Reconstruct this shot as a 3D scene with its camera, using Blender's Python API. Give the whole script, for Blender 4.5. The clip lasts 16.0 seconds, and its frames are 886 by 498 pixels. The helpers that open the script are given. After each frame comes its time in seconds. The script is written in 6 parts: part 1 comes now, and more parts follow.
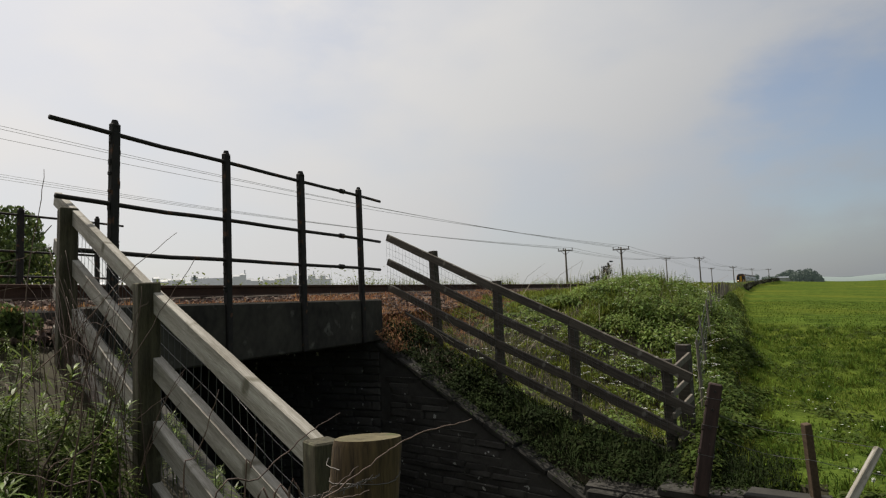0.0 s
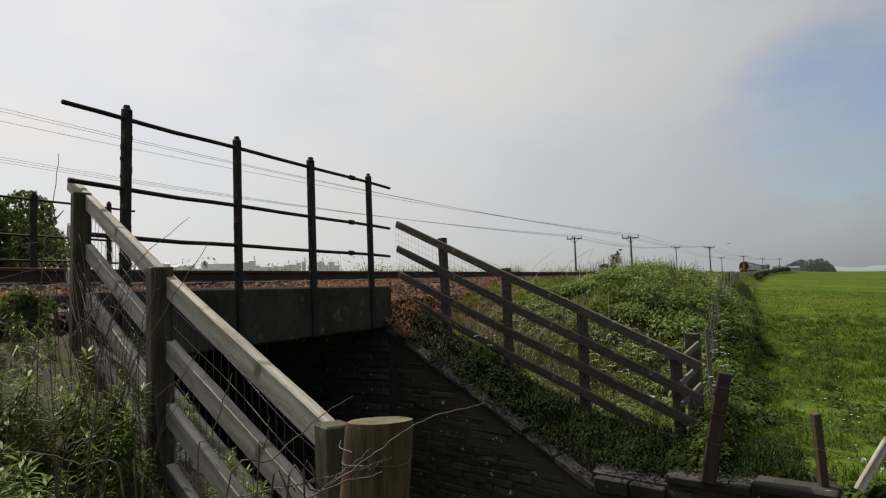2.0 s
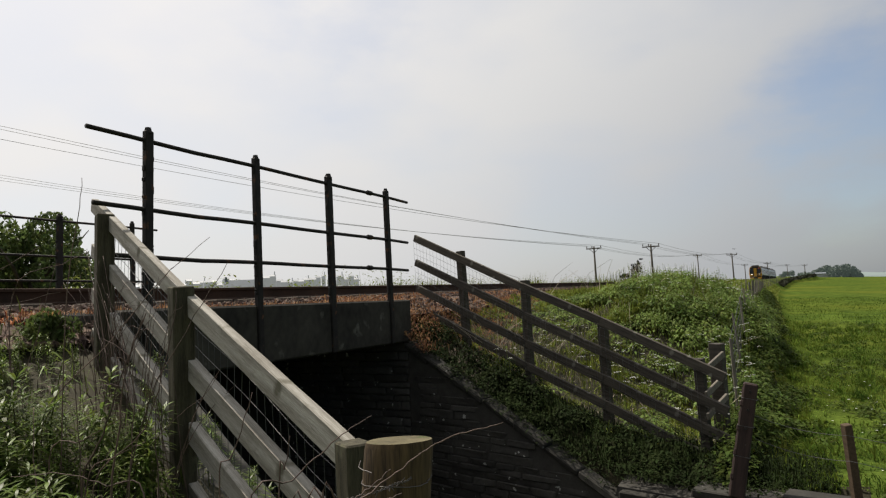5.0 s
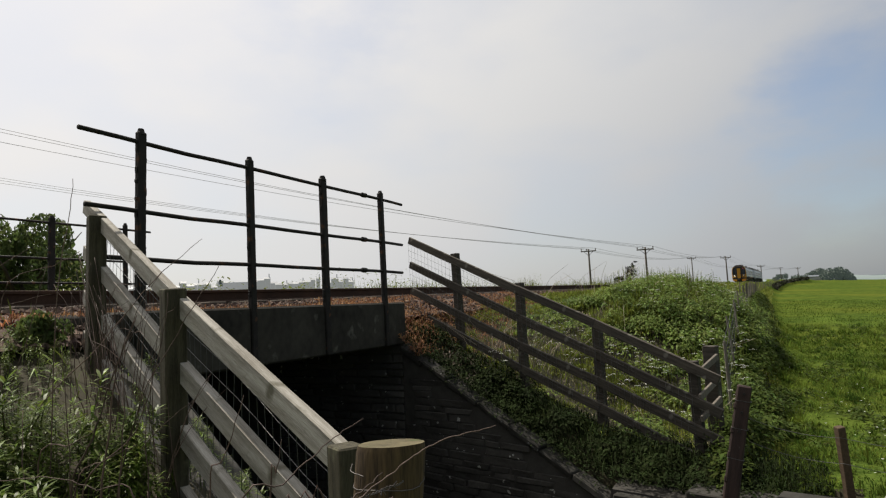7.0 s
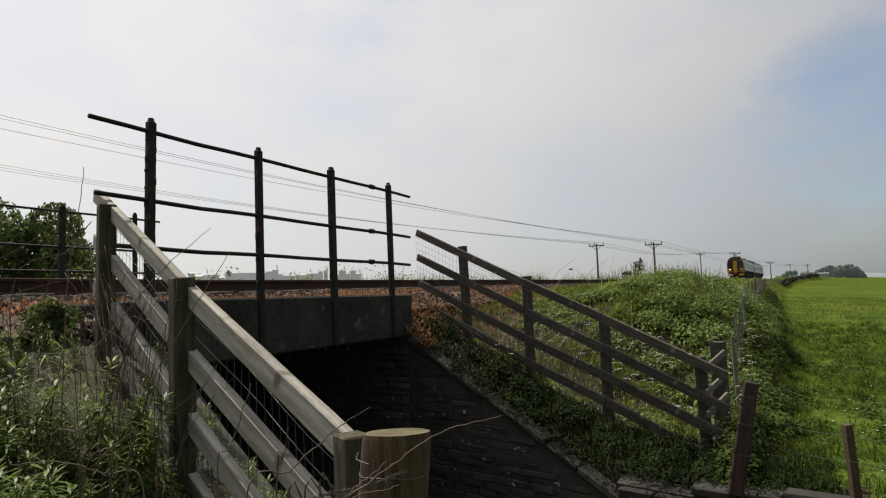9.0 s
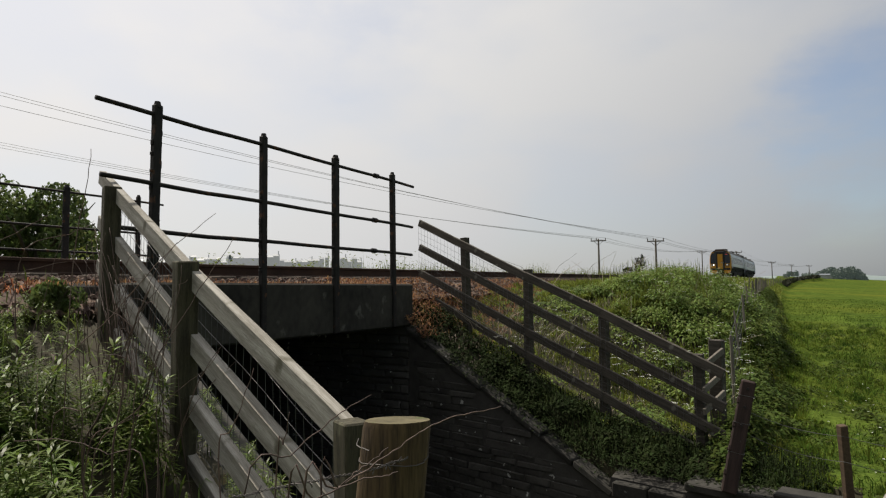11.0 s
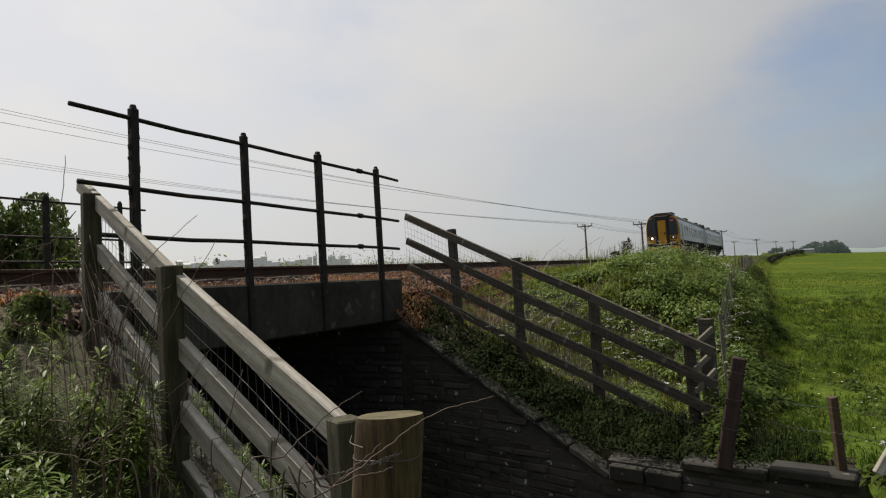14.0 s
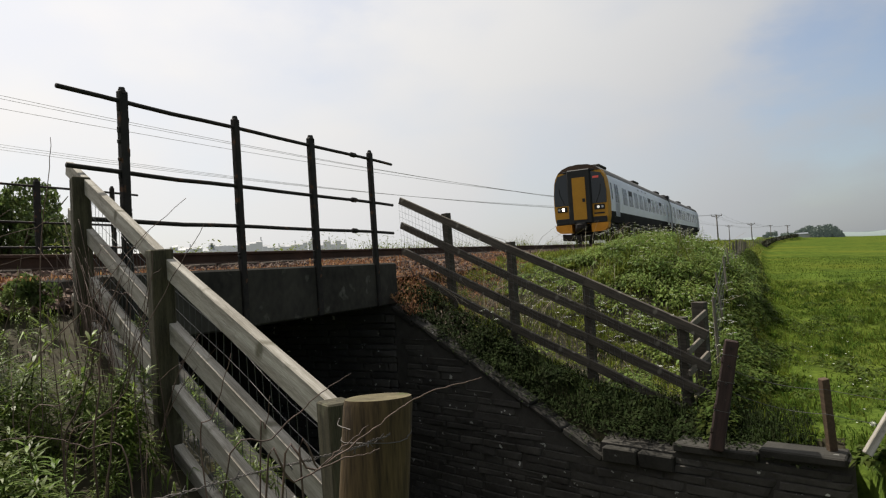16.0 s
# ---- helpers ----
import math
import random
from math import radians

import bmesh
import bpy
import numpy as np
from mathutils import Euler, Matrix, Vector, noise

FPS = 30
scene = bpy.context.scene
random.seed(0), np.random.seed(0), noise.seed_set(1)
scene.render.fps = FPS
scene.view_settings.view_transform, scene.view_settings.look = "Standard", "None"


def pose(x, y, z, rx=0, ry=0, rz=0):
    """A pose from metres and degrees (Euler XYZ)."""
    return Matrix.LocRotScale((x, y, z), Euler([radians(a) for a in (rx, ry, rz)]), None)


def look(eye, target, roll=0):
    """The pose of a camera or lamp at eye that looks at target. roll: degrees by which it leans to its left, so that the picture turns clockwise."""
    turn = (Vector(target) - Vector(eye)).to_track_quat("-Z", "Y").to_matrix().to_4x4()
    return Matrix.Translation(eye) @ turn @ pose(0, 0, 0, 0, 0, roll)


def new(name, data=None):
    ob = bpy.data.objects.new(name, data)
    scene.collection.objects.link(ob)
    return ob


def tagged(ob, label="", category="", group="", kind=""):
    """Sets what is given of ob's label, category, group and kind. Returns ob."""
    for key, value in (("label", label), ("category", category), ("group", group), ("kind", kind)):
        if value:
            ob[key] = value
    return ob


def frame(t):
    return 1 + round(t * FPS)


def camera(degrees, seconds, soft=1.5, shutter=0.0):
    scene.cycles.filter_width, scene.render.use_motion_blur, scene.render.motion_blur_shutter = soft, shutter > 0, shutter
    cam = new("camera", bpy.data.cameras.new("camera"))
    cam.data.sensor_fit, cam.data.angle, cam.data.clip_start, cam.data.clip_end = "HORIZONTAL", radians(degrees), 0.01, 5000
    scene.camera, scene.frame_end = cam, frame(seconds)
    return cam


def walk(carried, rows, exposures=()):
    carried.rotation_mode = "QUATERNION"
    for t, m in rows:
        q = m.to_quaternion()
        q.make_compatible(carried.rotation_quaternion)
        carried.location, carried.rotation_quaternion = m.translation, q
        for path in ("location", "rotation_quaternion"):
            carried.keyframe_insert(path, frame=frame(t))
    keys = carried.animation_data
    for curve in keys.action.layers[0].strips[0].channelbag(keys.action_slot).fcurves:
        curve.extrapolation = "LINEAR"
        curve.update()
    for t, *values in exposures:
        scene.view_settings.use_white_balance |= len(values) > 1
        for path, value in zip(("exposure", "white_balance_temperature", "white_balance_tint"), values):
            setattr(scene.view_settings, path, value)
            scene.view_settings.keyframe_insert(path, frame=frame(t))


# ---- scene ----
cam = camera(72.0, 16.0, soft=1.2)
walk(cam, [
    (0.0, pose(0.000, -0.001, 1.700, 95.038, 2.400, 25.442)),
    (0.5, pose(0.008, -0.003, 1.700, 94.725, 2.573, 25.390)),
    (1.0, pose(0.007, -0.003, 1.696, 94.085, 2.468, 25.380)),
    (1.5, pose(0.002, -0.006, 1.697, 93.624, 1.983, 25.619)),
    (2.0, pose(-0.007, -0.009, 1.696, 93.873, 1.956, 26.220)),
    (2.5, pose(-0.003, -0.009, 1.696, 93.704, 2.507, 26.569)),
    (3.0, pose(-0.007, -0.008, 1.700, 94.256, 2.237, 27.200)),
    (5.5, pose(-0.001, -0.003, 1.709, 95.291, 2.937, 28.044)),
    (6.0, pose(-0.001, 0.004, 1.709, 95.560, 2.992, 27.356)),
    (6.5, pose(-0.005, 0.003, 1.706, 95.261, 3.125, 27.686)),
    (7.0, pose(-0.002, 0.006, 1.707, 95.328, 2.852, 27.565)),
    (7.5, pose(-0.002, 0.008, 1.706, 95.128, 3.168, 27.619)),
    (8.0, pose(-0.002, 0.006, 1.705, 94.922, 3.020, 28.203)),
    (8.5, pose(-0.002, 0.007, 1.704, 94.824, 2.923, 28.230)),
    (9.0, pose(-0.002, 0.005, 1.701, 94.698, 2.174, 28.213)),
    (11.5, pose(-0.000, -0.014, 1.703, 93.390, 0.638, 28.252)),
    (12.0, pose(-0.001, -0.008, 1.698, 92.820, 1.261, 28.311)),
    (12.5, pose(-0.008, 0.003, 1.696, 92.836, 1.595, 27.547)),
    (13.0, pose(-0.007, 0.001, 1.698, 92.666, 2.670, 28.368)),
    (13.5, pose(-0.005, 0.015, 1.703, 92.607, 2.309, 26.326)),
    (14.0, pose(-0.005, 0.009, 1.699, 93.087, 3.327, 27.271)),
    (14.5, pose(-0.003, 0.012, 1.694, 91.907, 3.259, 27.692)),
    (15.0, pose(-0.005, 0.026, 1.687, 91.546, 3.500, 26.774)),
    (15.5, pose(-0.001, 0.032, 1.685, 91.768, 3.729, 26.684)),
    (16.0, pose(0.002, 0.034, 1.689, 91.650, 3.495, 26.877)),
], exposures=[(0.0, -0.16), (1.0, -0.26), (1.5, -0.20), (3.0, -0.02), (5.5, -0.02), (9.0, -0.06), (12.5, -0.10), (13.5, -0.17), (14.5, -0.14), (16.0, 0.10)])

# ---- sky, sun ----
SUN_YAW, SUN_ELEV = 72.0, 57.0   # degrees left of the line's direction, degrees up
SUN_DIR = Vector((-math.sin(radians(SUN_YAW)) * math.cos(radians(SUN_ELEV)),
                  math.cos(radians(SUN_YAW)) * math.cos(radians(SUN_ELEV)), math.sin(radians(SUN_ELEV))))

# the brightest part of the thin cloud, drawn up and forward of the sun
GLOW_DIR = Vector((-0.631, 0.1226, 0.766))
# two thin places in the cloud where blue shows: way, wide reach, core, how much cloud stays
GAPS = ((Vector((0.186, 0.958, 0.218)), 0.975, 1.006, 0.30), (Vector((-0.54, 0.70, 0.468)), 0.985, 1.010, 0.72))


def make_world():
    w = bpy.data.worlds.new("sky")
    w.use_nodes = True
    scene.world = w
    nt = w.node_tree
    nt.nodes.clear()
    N, L = nt.nodes.new, nt.links.new
    out, bg = N("ShaderNodeOutputWorld"), N("ShaderNodeBackground")
    sky = N("ShaderNodeTexSky")
    sky.sky_type, sky.sun_disc = "NISHITA", False
    sky.sun_elevation, sky.sun_rotation = radians(SUN_ELEV), radians(-SUN_YAW)
    sky.air_density, sky.dust_density = 1.0, 2.0
    sc = N("ShaderNodeVectorMath"); sc.operation = "SCALE"; sc.inputs["Scale"].default_value = 0.125
    L(sky.outputs[0], sc.inputs[0])
    geo = N("ShaderNodeTexCoord")
    # brightness of the thin cloud: stronger towards the sun
    dot = N("ShaderNodeVectorMath"); dot.operation = "DOT_PRODUCT"
    dot.inputs[1].default_value = GLOW_DIR
    L(geo.outputs["Generated"], dot.inputs[0])
    ramp = N("ShaderNodeValToRGB")
    ramp.color_ramp.elements[0].position, ramp.color_ramp.elements[0].color = 0.0, (0.12, 0.16, 0.23, 1)
    ramp.color_ramp.elements[1].position, ramp.color_ramp.elements[1].color = 1.0, (1.02, 0.975, 0.94, 1)
    for p, c in ((0.30, (0.19, 0.235, 0.30, 1)), (0.50, (0.300, 0.325, 0.350, 1)), (0.65, (0.535, 0.543, 0.555, 1)), (0.775, (0.725, 0.72, 0.715, 1)), (0.9, (0.90, 0.875, 0.855, 1))):
        e = ramp.color_ramp.elements.new(p); e.color = c
    half = N("ShaderNodeMath"); half.operation = "MULTIPLY_ADD"; half.inputs[1].default_value = half.inputs[2].default_value = 0.5
    L(dot.outputs["Value"], half.inputs[0]); L(half.outputs[0], ramp.inputs[0])
    # large soft cloud forms
    mp = N("ShaderNodeMapping"); mp.inputs["Scale"].default_value = (1.6, 1.6, 3.2)
    mp.inputs["Location"].default_value = (0.35, 0.2, 0.1)
    L(geo.outputs["Generated"], mp.inputs[0])
    n1 = N("ShaderNodeTexNoise"); n1.inputs["Scale"].default_value = 1.5; n1.inputs["Detail"].default_value = 5
    n1.inputs["Roughness"].default_value = 0.45
    L(mp.outputs[0], n1.inputs[0])
    cov = N("ShaderNodeMapRange"); cov.interpolation_type = "SMOOTHSTEP"
    cov.inputs[1].default_value, cov.inputs[2].default_value = 0.34, 0.60
    cov.inputs[3].default_value, cov.inputs[4].default_value = 0.72, 1.0
    L(n1.outputs[0], cov.inputs[0])
    # soft blue gaps in the cloud, ragged by a finer noise
    n2 = N("ShaderNodeTexNoise"); n2.inputs["Scale"].default_value = 4.5; n2.inputs["Detail"].default_value = 5
    n2.inputs["Roughness"].default_value = 0.55
    L(mp.outputs[0], n2.inputs[0])
    cover = cov.outputs[0]
    for way, reach, core, left in GAPS:
        gd = N("ShaderNodeVectorMath"); gd.operation = "DOT_PRODUCT"; gd.inputs[1].default_value = way.normalized()
        L(geo.outputs["Generated"], gd.inputs[0])
        wob = N("ShaderNodeMath"); wob.operation = "MULTIPLY_ADD"; wob.inputs[1].default_value = 0.05
        cen = N("ShaderNodeMath"); cen.operation = "SUBTRACT"; cen.inputs[1].default_value = 0.5
        L(n2.outputs[0], cen.inputs[0]); L(cen.outputs[0], wob.inputs[0]); L(gd.outputs["Value"], wob.inputs[2])
        gap = N("ShaderNodeMapRange"); gap.interpolation_type = "SMOOTHSTEP"
        gap.inputs[1].default_value, gap.inputs[2].default_value = reach, core
        gap.inputs[3].default_value, gap.inputs[4].default_value = 1.0, left
        L(wob.outputs[0], gap.inputs[0])
        mul = N("ShaderNodeMath"); mul.operation = "MULTIPLY"
        L(cover, mul.inputs[0]); L(gap.outputs[0], mul.inputs[1])
        cover = mul.outputs[0]
    mix = N("ShaderNodeMix"); mix.data_type = "RGBA"
    L(cover, mix.inputs[0]); L(sc.outputs[0], mix.inputs[6]); L(ramp.outputs[0], mix.inputs[7])
    L(mix.outputs[2], bg.inputs[0])
    bg.inputs[1].default_value = 1.0
    L(bg.outputs[0], out.inputs[0])


make_world()
sun = new("sun", bpy.data.lights.new("sun", "SUN"))
sun.data.energy, sun.data.angle, sun.data.color = 5.0, radians(1.0), (1.0, 0.93, 0.82)
sun.matrix_world = look((0, 0, 50), Vector((0, 0, 50)) - SUN_DIR)


# ---- materials ----
def mat(name, base, dark=None, rough=0.8, metal=0.0, scale=8.0, fine=60.0, bump=0.3, stretch=(1, 1, 1), spot=None,
        spot_scale=5.0, spot_at=0.62, spot_soft=0.05, vary=0.0, trans=0.0, spec=0.3, island=0.0, coords="Object", depth=0.004, low=0.5, high=1.1):
    """A weathered surface: two scales of noise between two colours, spots of a third, fine relief."""
    m = bpy.data.materials.new(name)
    m.use_nodes = True
    nt = m.node_tree
    N, L = nt.nodes.new, nt.links.new
    b = nt.nodes["Principled BSDF"]
    b.inputs["Roughness"].default_value, b.inputs["Metallic"].default_value = rough, metal
    b.inputs["Specular IOR Level"].default_value = spec
    dark = dark or tuple(c * 0.6 for c in base)
    tc, mp = N("ShaderNodeTexCoord"), N("ShaderNodeMapping")
    mp.inputs["Scale"].default_value = stretch
    where = N("ShaderNodeNewGeometry").outputs["Position"] if coords == "World" else tc.outputs[coords]
    L(where, mp.inputs[0])
    n1, n2 = N("ShaderNodeTexNoise"), N("ShaderNodeTexNoise")
    n1.inputs["Scale"].default_value, n1.inputs["Detail"].default_value = scale, 4
    n2.inputs["Scale"].default_value, n2.inputs["Detail"].default_value = fine, 3
    L(mp.outputs[0], n1.inputs[0]); L(mp.outputs[0], n2.inputs[0])
    add = N("ShaderNodeMath"); add.operation = "MULTIPLY_ADD"
    L(n2.outputs[0], add.inputs[0]); add.inputs[1].default_value = 0.6
    L(n1.outputs[0], add.inputs[2])
    mr = N("ShaderNodeMapRange"); mr.inputs[1].default_value, mr.inputs[2].default_value = low, high
    L(add.outputs[0], mr.inputs[0])
    mix = N("ShaderNodeMix"); mix.data_type = "RGBA"
    mix.inputs[6].default_value, mix.inputs[7].default_value = (*dark, 1), (*base, 1)
    L(mr.outputs[0], mix.inputs[0])
    col = mix.outputs[2]
    if spot:
        n3 = N("ShaderNodeTexNoise"); n3.inputs["Scale"].default_value, n3.inputs["Detail"].default_value = spot_scale, 6
        L(where, n3.inputs[0])
        r3 = N("ShaderNodeMapRange"); r3.inputs[1].default_value, r3.inputs[2].default_value = spot_at, spot_at + spot_soft
        L(n3.outputs[0], r3.inputs[0])
        m3 = N("ShaderNodeMix"); m3.data_type = "RGBA"; m3.inputs[7].default_value = (*spot, 1)
        L(r3.outputs[0], m3.inputs[0]); L(col, m3.inputs[6]); col = m3.outputs[2]
    if vary or island:
        src = N("ShaderNodeNewGeometry") if island else N("ShaderNodeObjectInfo")
        hsv = N("ShaderNodeHueSaturation")
        v = N("ShaderNodeMapRange"); k = island or vary
        v.inputs[3].default_value, v.inputs[4].default_value = 1 - k, 1 + k
        L(src.outputs["Random Per Island" if island else "Random"], v.inputs[0]); L(v.outputs[0], hsv.inputs["Value"])
        if island:
            h = N("ShaderNodeMapRange"); h.inputs[3].default_value, h.inputs[4].default_value = 0.475, 0.515
            L(src.outputs["Random Per Island"], h.inputs[0]); L(h.outputs[0], hsv.inputs["Hue"])
        L(col, hsv.inputs["Color"]); col = hsv.outputs[0]
    L(col, b.inputs["Base Color"])
    if bump:
        bp = N("ShaderNodeBump"); bp.inputs["Strength"].default_value = bump; bp.inputs["Distance"].default_value = depth
        L(add.outputs[0], bp.inputs["Height"]); L(bp.outputs[0], b.inputs["Normal"])
    if trans:
        tr = N("ShaderNodeBsdfTranslucent"); ms = N("ShaderNodeMixShader"); ms.inputs[0].default_value = trans
        L(col, tr.inputs[0]); L(b.outputs[0], ms.inputs[1]); L(tr.outputs[0], ms.inputs[2])
        L(ms.outputs[0], nt.nodes["Material Output"].inputs[0])
    return m


def glow(name, colour, strength):
    m = bpy.data.materials.new(name)
    m.use_nodes = True
    b = m.node_tree.nodes["Principled BSDF"]
    b.inputs["Base Color"].default_value = (*colour, 1)
    b.inputs["Emission Color"].default_value, b.inputs["Emission Strength"].default_value = (*colour, 1), strength
    return m


def glass_dark(name, colour=(0.01, 0.012, 0.015)):
    m = bpy.data.materials.new(name)
    m.use_nodes = True
    b = m.node_tree.nodes["Principled BSDF"]
    b.inputs["Base Color"].default_value, b.inputs["Roughness"].default_value = (*colour, 1), 0.06
    b.inputs["Specular IOR Level"].default_value = 0.6
    return m


M = {}
M["pale_wood"] = mat("pale_wood", (0.40, 0.38, 0.335), (0.17, 0.155, 0.125), 0.85, scale=2.2, fine=26, stretch=(0.8, 12, 12), bump=0.7,
                     spot=(0.12, 0.11, 0.08), spot_scale=7, spot_at=0.615, spot_soft=0.10, vary=0.12, low=0.58, high=1.02)
M["post_wood"] = mat("post_wood", (0.088, 0.078, 0.049), (0.026, 0.023, 0.014), 0.9, scale=4, fine=42, stretch=(10, 10, 0.8), bump=0.7,
                     spot=(0.16, 0.16, 0.10), spot_scale=6, spot_at=0.6, spot_soft=0.15, low=0.58, high=1.02)
M["old_wood"] = mat("old_wood", (0.085, 0.074, 0.058), (0.035, 0.03, 0.025), 0.9, scale=4, fine=45, stretch=(0.8, 10, 10), bump=0.4,
                    spot=(0.15, 0.14, 0.115), spot_scale=9, spot_at=0.62, spot_soft=0.1, vary=0.15, low=0.58, high=1.02)
M["stake_wood"] = mat("stake_wood", (0.23, 0.205, 0.17), (0.10, 0.088, 0.07), 0.9, scale=5, fine=60, stretch=(8, 8, 0.7), bump=0.4, vary=0.25)
M["round_wood"] = mat("round_wood", (0.112, 0.074, 0.036), (0.022, 0.014, 0.008), 0.85, scale=4, fine=22, stretch=(10, 10, 0.7), bump=0.8,
                      spot=(0.03, 0.02, 0.011), spot_scale=8, spot_at=0.585, spot_soft=0.14, low=0.58, high=1.02)
M["cut_wood"] = mat("cut_wood", (0.16, 0.135, 0.07), (0.06, 0.05, 0.025), 0.9, scale=22, fine=120, bump=0.5, spot=(0.055, 0.065, 0.018), spot_scale=14, spot_at=0.58)
M["iron"] = mat("iron", (0.035, 0.03, 0.027), (0.014, 0.013, 0.012), 0.7, 0.3, scale=9, fine=80, bump=0.5, spot=(0.09, 0.045, 0.025), spot_scale=12, spot_at=0.62)
M["wire"] = mat("wire", (0.14, 0.14, 0.135), (0.07, 0.067, 0.062), 0.6, 0.5, bump=0)
M["rust_wire"] = mat("rust_wire", (0.13, 0.12, 0.115), (0.06, 0.05, 0.045), 0.65, 0.4, bump=0)
M["tar_wood"] = mat("tar_wood", (0.062, 0.038, 0.032), (0.02, 0.014, 0.012), 0.85, scale=4, fine=50, stretch=(0.8, 10, 10), bump=0.5, spot=(0.10, 0.09, 0.08), spot_scale=8, spot_at=0.7)
M["line_wire"] = mat("line_wire", (0.20, 0.20, 0.20), None, 0.6, 0.3, bump=0)
M["rail_side"] = mat("rail_side", (0.075, 0.042, 0.028), (0.035, 0.022, 0.016), 0.9, 0.1, scale=3, fine=50, bump=0.3)
M["rail_top"] = mat("rail_top", (0.55, 0.54, 0.52), (0.4, 0.38, 0.36), 0.28, 0.9, bump=0)
M["sleeper"] = mat("sleeper", (0.13, 0.105, 0.08), (0.06, 0.05, 0.04), 0.9, scale=5, fine=50, bump=0.4, vary=0.2)
M["ballast"] = mat("ballast", (0.17, 0.115, 0.085), (0.05, 0.036, 0.03), 0.95, scale=9, fine=30, bump=1.0, island=0.45)
M["concrete"] = mat("concrete", (0.060, 0.055, 0.044), (0.016, 0.0145, 0.012), 0.92, scale=2.4, fine=14, bump=0.6, stretch=(1, 1, 0.8), depth=0.008,
                    spot=(0.16, 0.155, 0.13), spot_scale=4.5, spot_at=0.63, spot_soft=0.14, coords="World")
M["stone"] = mat("stone", (0.078, 0.073, 0.064), (0.042, 0.039, 0.034), 0.92, scale=3, fine=26, bump=0.8, depth=0.012,
                 spot=(0.42, 0.42, 0.38), spot_scale=11, spot_at=0.665, spot_soft=0.03, vary=0.22, coords="World")
M["inner_stone"] = mat("inner_stone", (0.115, 0.105, 0.09), (0.06, 0.054, 0.047), 0.95, scale=4, fine=30, bump=0.7)
M["mortar"] = mat("mortar", (0.066, 0.062, 0.054), (0.04, 0.037, 0.032), 0.95, scale=8, fine=50, bump=0.6)
M["slab"] = mat("slab", (0.048, 0.045, 0.038), (0.018, 0.017, 0.014), 0.9, scale=4, fine=40, bump=0.5, spot=(0.20, 0.20, 0.185), spot_scale=9, spot_at=0.66, vary=0.2)
# very dark leaf green that carries the shade at the wing wall's head
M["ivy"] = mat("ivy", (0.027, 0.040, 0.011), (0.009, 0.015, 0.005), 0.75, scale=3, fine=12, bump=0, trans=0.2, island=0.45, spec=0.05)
M["soil"] = mat("soil", (0.06, 0.052, 0.03), (0.022, 0.02, 0.011), 0.95, scale=2, fine=14, bump=0.8)
M["leaf"] = mat("leaf", (0.185, 0.25, 0.05), (0.06, 0.095, 0.02), 0.42, scale=3, fine=20, bump=0, trans=0.42, island=0.5, spec=0.2)
M["weed_leaf"] = mat("weed_leaf", (0.235, 0.310, 0.070), (0.070, 0.120, 0.028), 0.6, scale=1.6, fine=7, bump=0, trans=0.4, island=0.4, spec=0.15)
M["nettle"] = mat("nettle", (0.085, 0.118, 0.024), (0.032, 0.052, 0.011), 0.7, scale=2, fine=9, bump=0, trans=0.3, island=0.4, spec=0.05)
M["grass"] = mat("grass", (0.128, 0.180, 0.026), (0.036, 0.068, 0.011), 0.8, scale=1.5, fine=6, bump=0, trans=0.35, island=0.35, spec=0.03, low=0.62, high=0.98)
M["bank_grass"] = mat("bank_grass", (0.225, 0.255, 0.046), (0.07, 0.10, 0.02), 0.8, scale=2.2, fine=7, bump=0, trans=0.35, island=0.5, spec=0.08)
M["dry_grass"] = mat("dry_grass", (0.36, 0.195, 0.09), (0.18, 0.085, 0.04), 0.8, scale=2, fine=8, bump=0, trans=0.3, island=0.35)
M["dry_stalk"] = mat("dry_stalk", (0.42, 0.36, 0.26), (0.26, 0.21, 0.15), 0.8, scale=4, fine=20, bump=0, island=0.3)
M["litter"] = mat("litter", (0.21, 0.175, 0.135), (0.09, 0.075, 0.055), 0.9, scale=3, fine=14, bump=0, island=0.5)
M["bracken"] = mat("bracken", (0.34, 0.115, 0.04), (0.18, 0.06, 0.025), 0.85, scale=3, fine=14, bump=0, trans=0.25, island=0.4)
M["petal"] = mat("petal", (0.78, 0.78, 0.72), (0.6, 0.62, 0.55), 0.7, bump=0, trans=0.3)
M["twig"] = mat("twig", (0.15, 0.10, 0.08), (0.06, 0.04, 0.032), 0.7, scale=12, fine=60, bump=0.2, vary=0.3)
M["tree_leaf"] = mat("tree_leaf", (0.125, 0.165, 0.05), (0.06, 0.09, 0.027), 0.55, scale=2, fine=9, bump=0, trans=0.45, island=0.4)
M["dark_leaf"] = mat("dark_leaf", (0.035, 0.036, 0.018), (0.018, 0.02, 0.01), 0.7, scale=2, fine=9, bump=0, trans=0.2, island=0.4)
M["bark"] = mat("bark", (0.10, 0.08, 0.06), (0.05, 0.04, 0.03), 0.9, scale=8, fine=40, bump=0.5)
M["pole_wood"] = mat("pole_wood", (0.13, 0.11, 0.09), (0.08, 0.07, 0.055), 0.9, scale=4, fine=30, bump=0.2)
M["yellow"] = mat("yellow", (0.47, 0.235, 0.02), (0.36, 0.175, 0.016), 0.45, scale=2, fine=18, bump=0.03, spot=(0.30, 0.17, 0.04), spot_scale=3, spot_at=0.74)
M["orange"] = mat("orange", (0.62, 0.27, 0.02), (0.48, 0.2, 0.015), 0.45, scale=2, fine=18, bump=0.03)
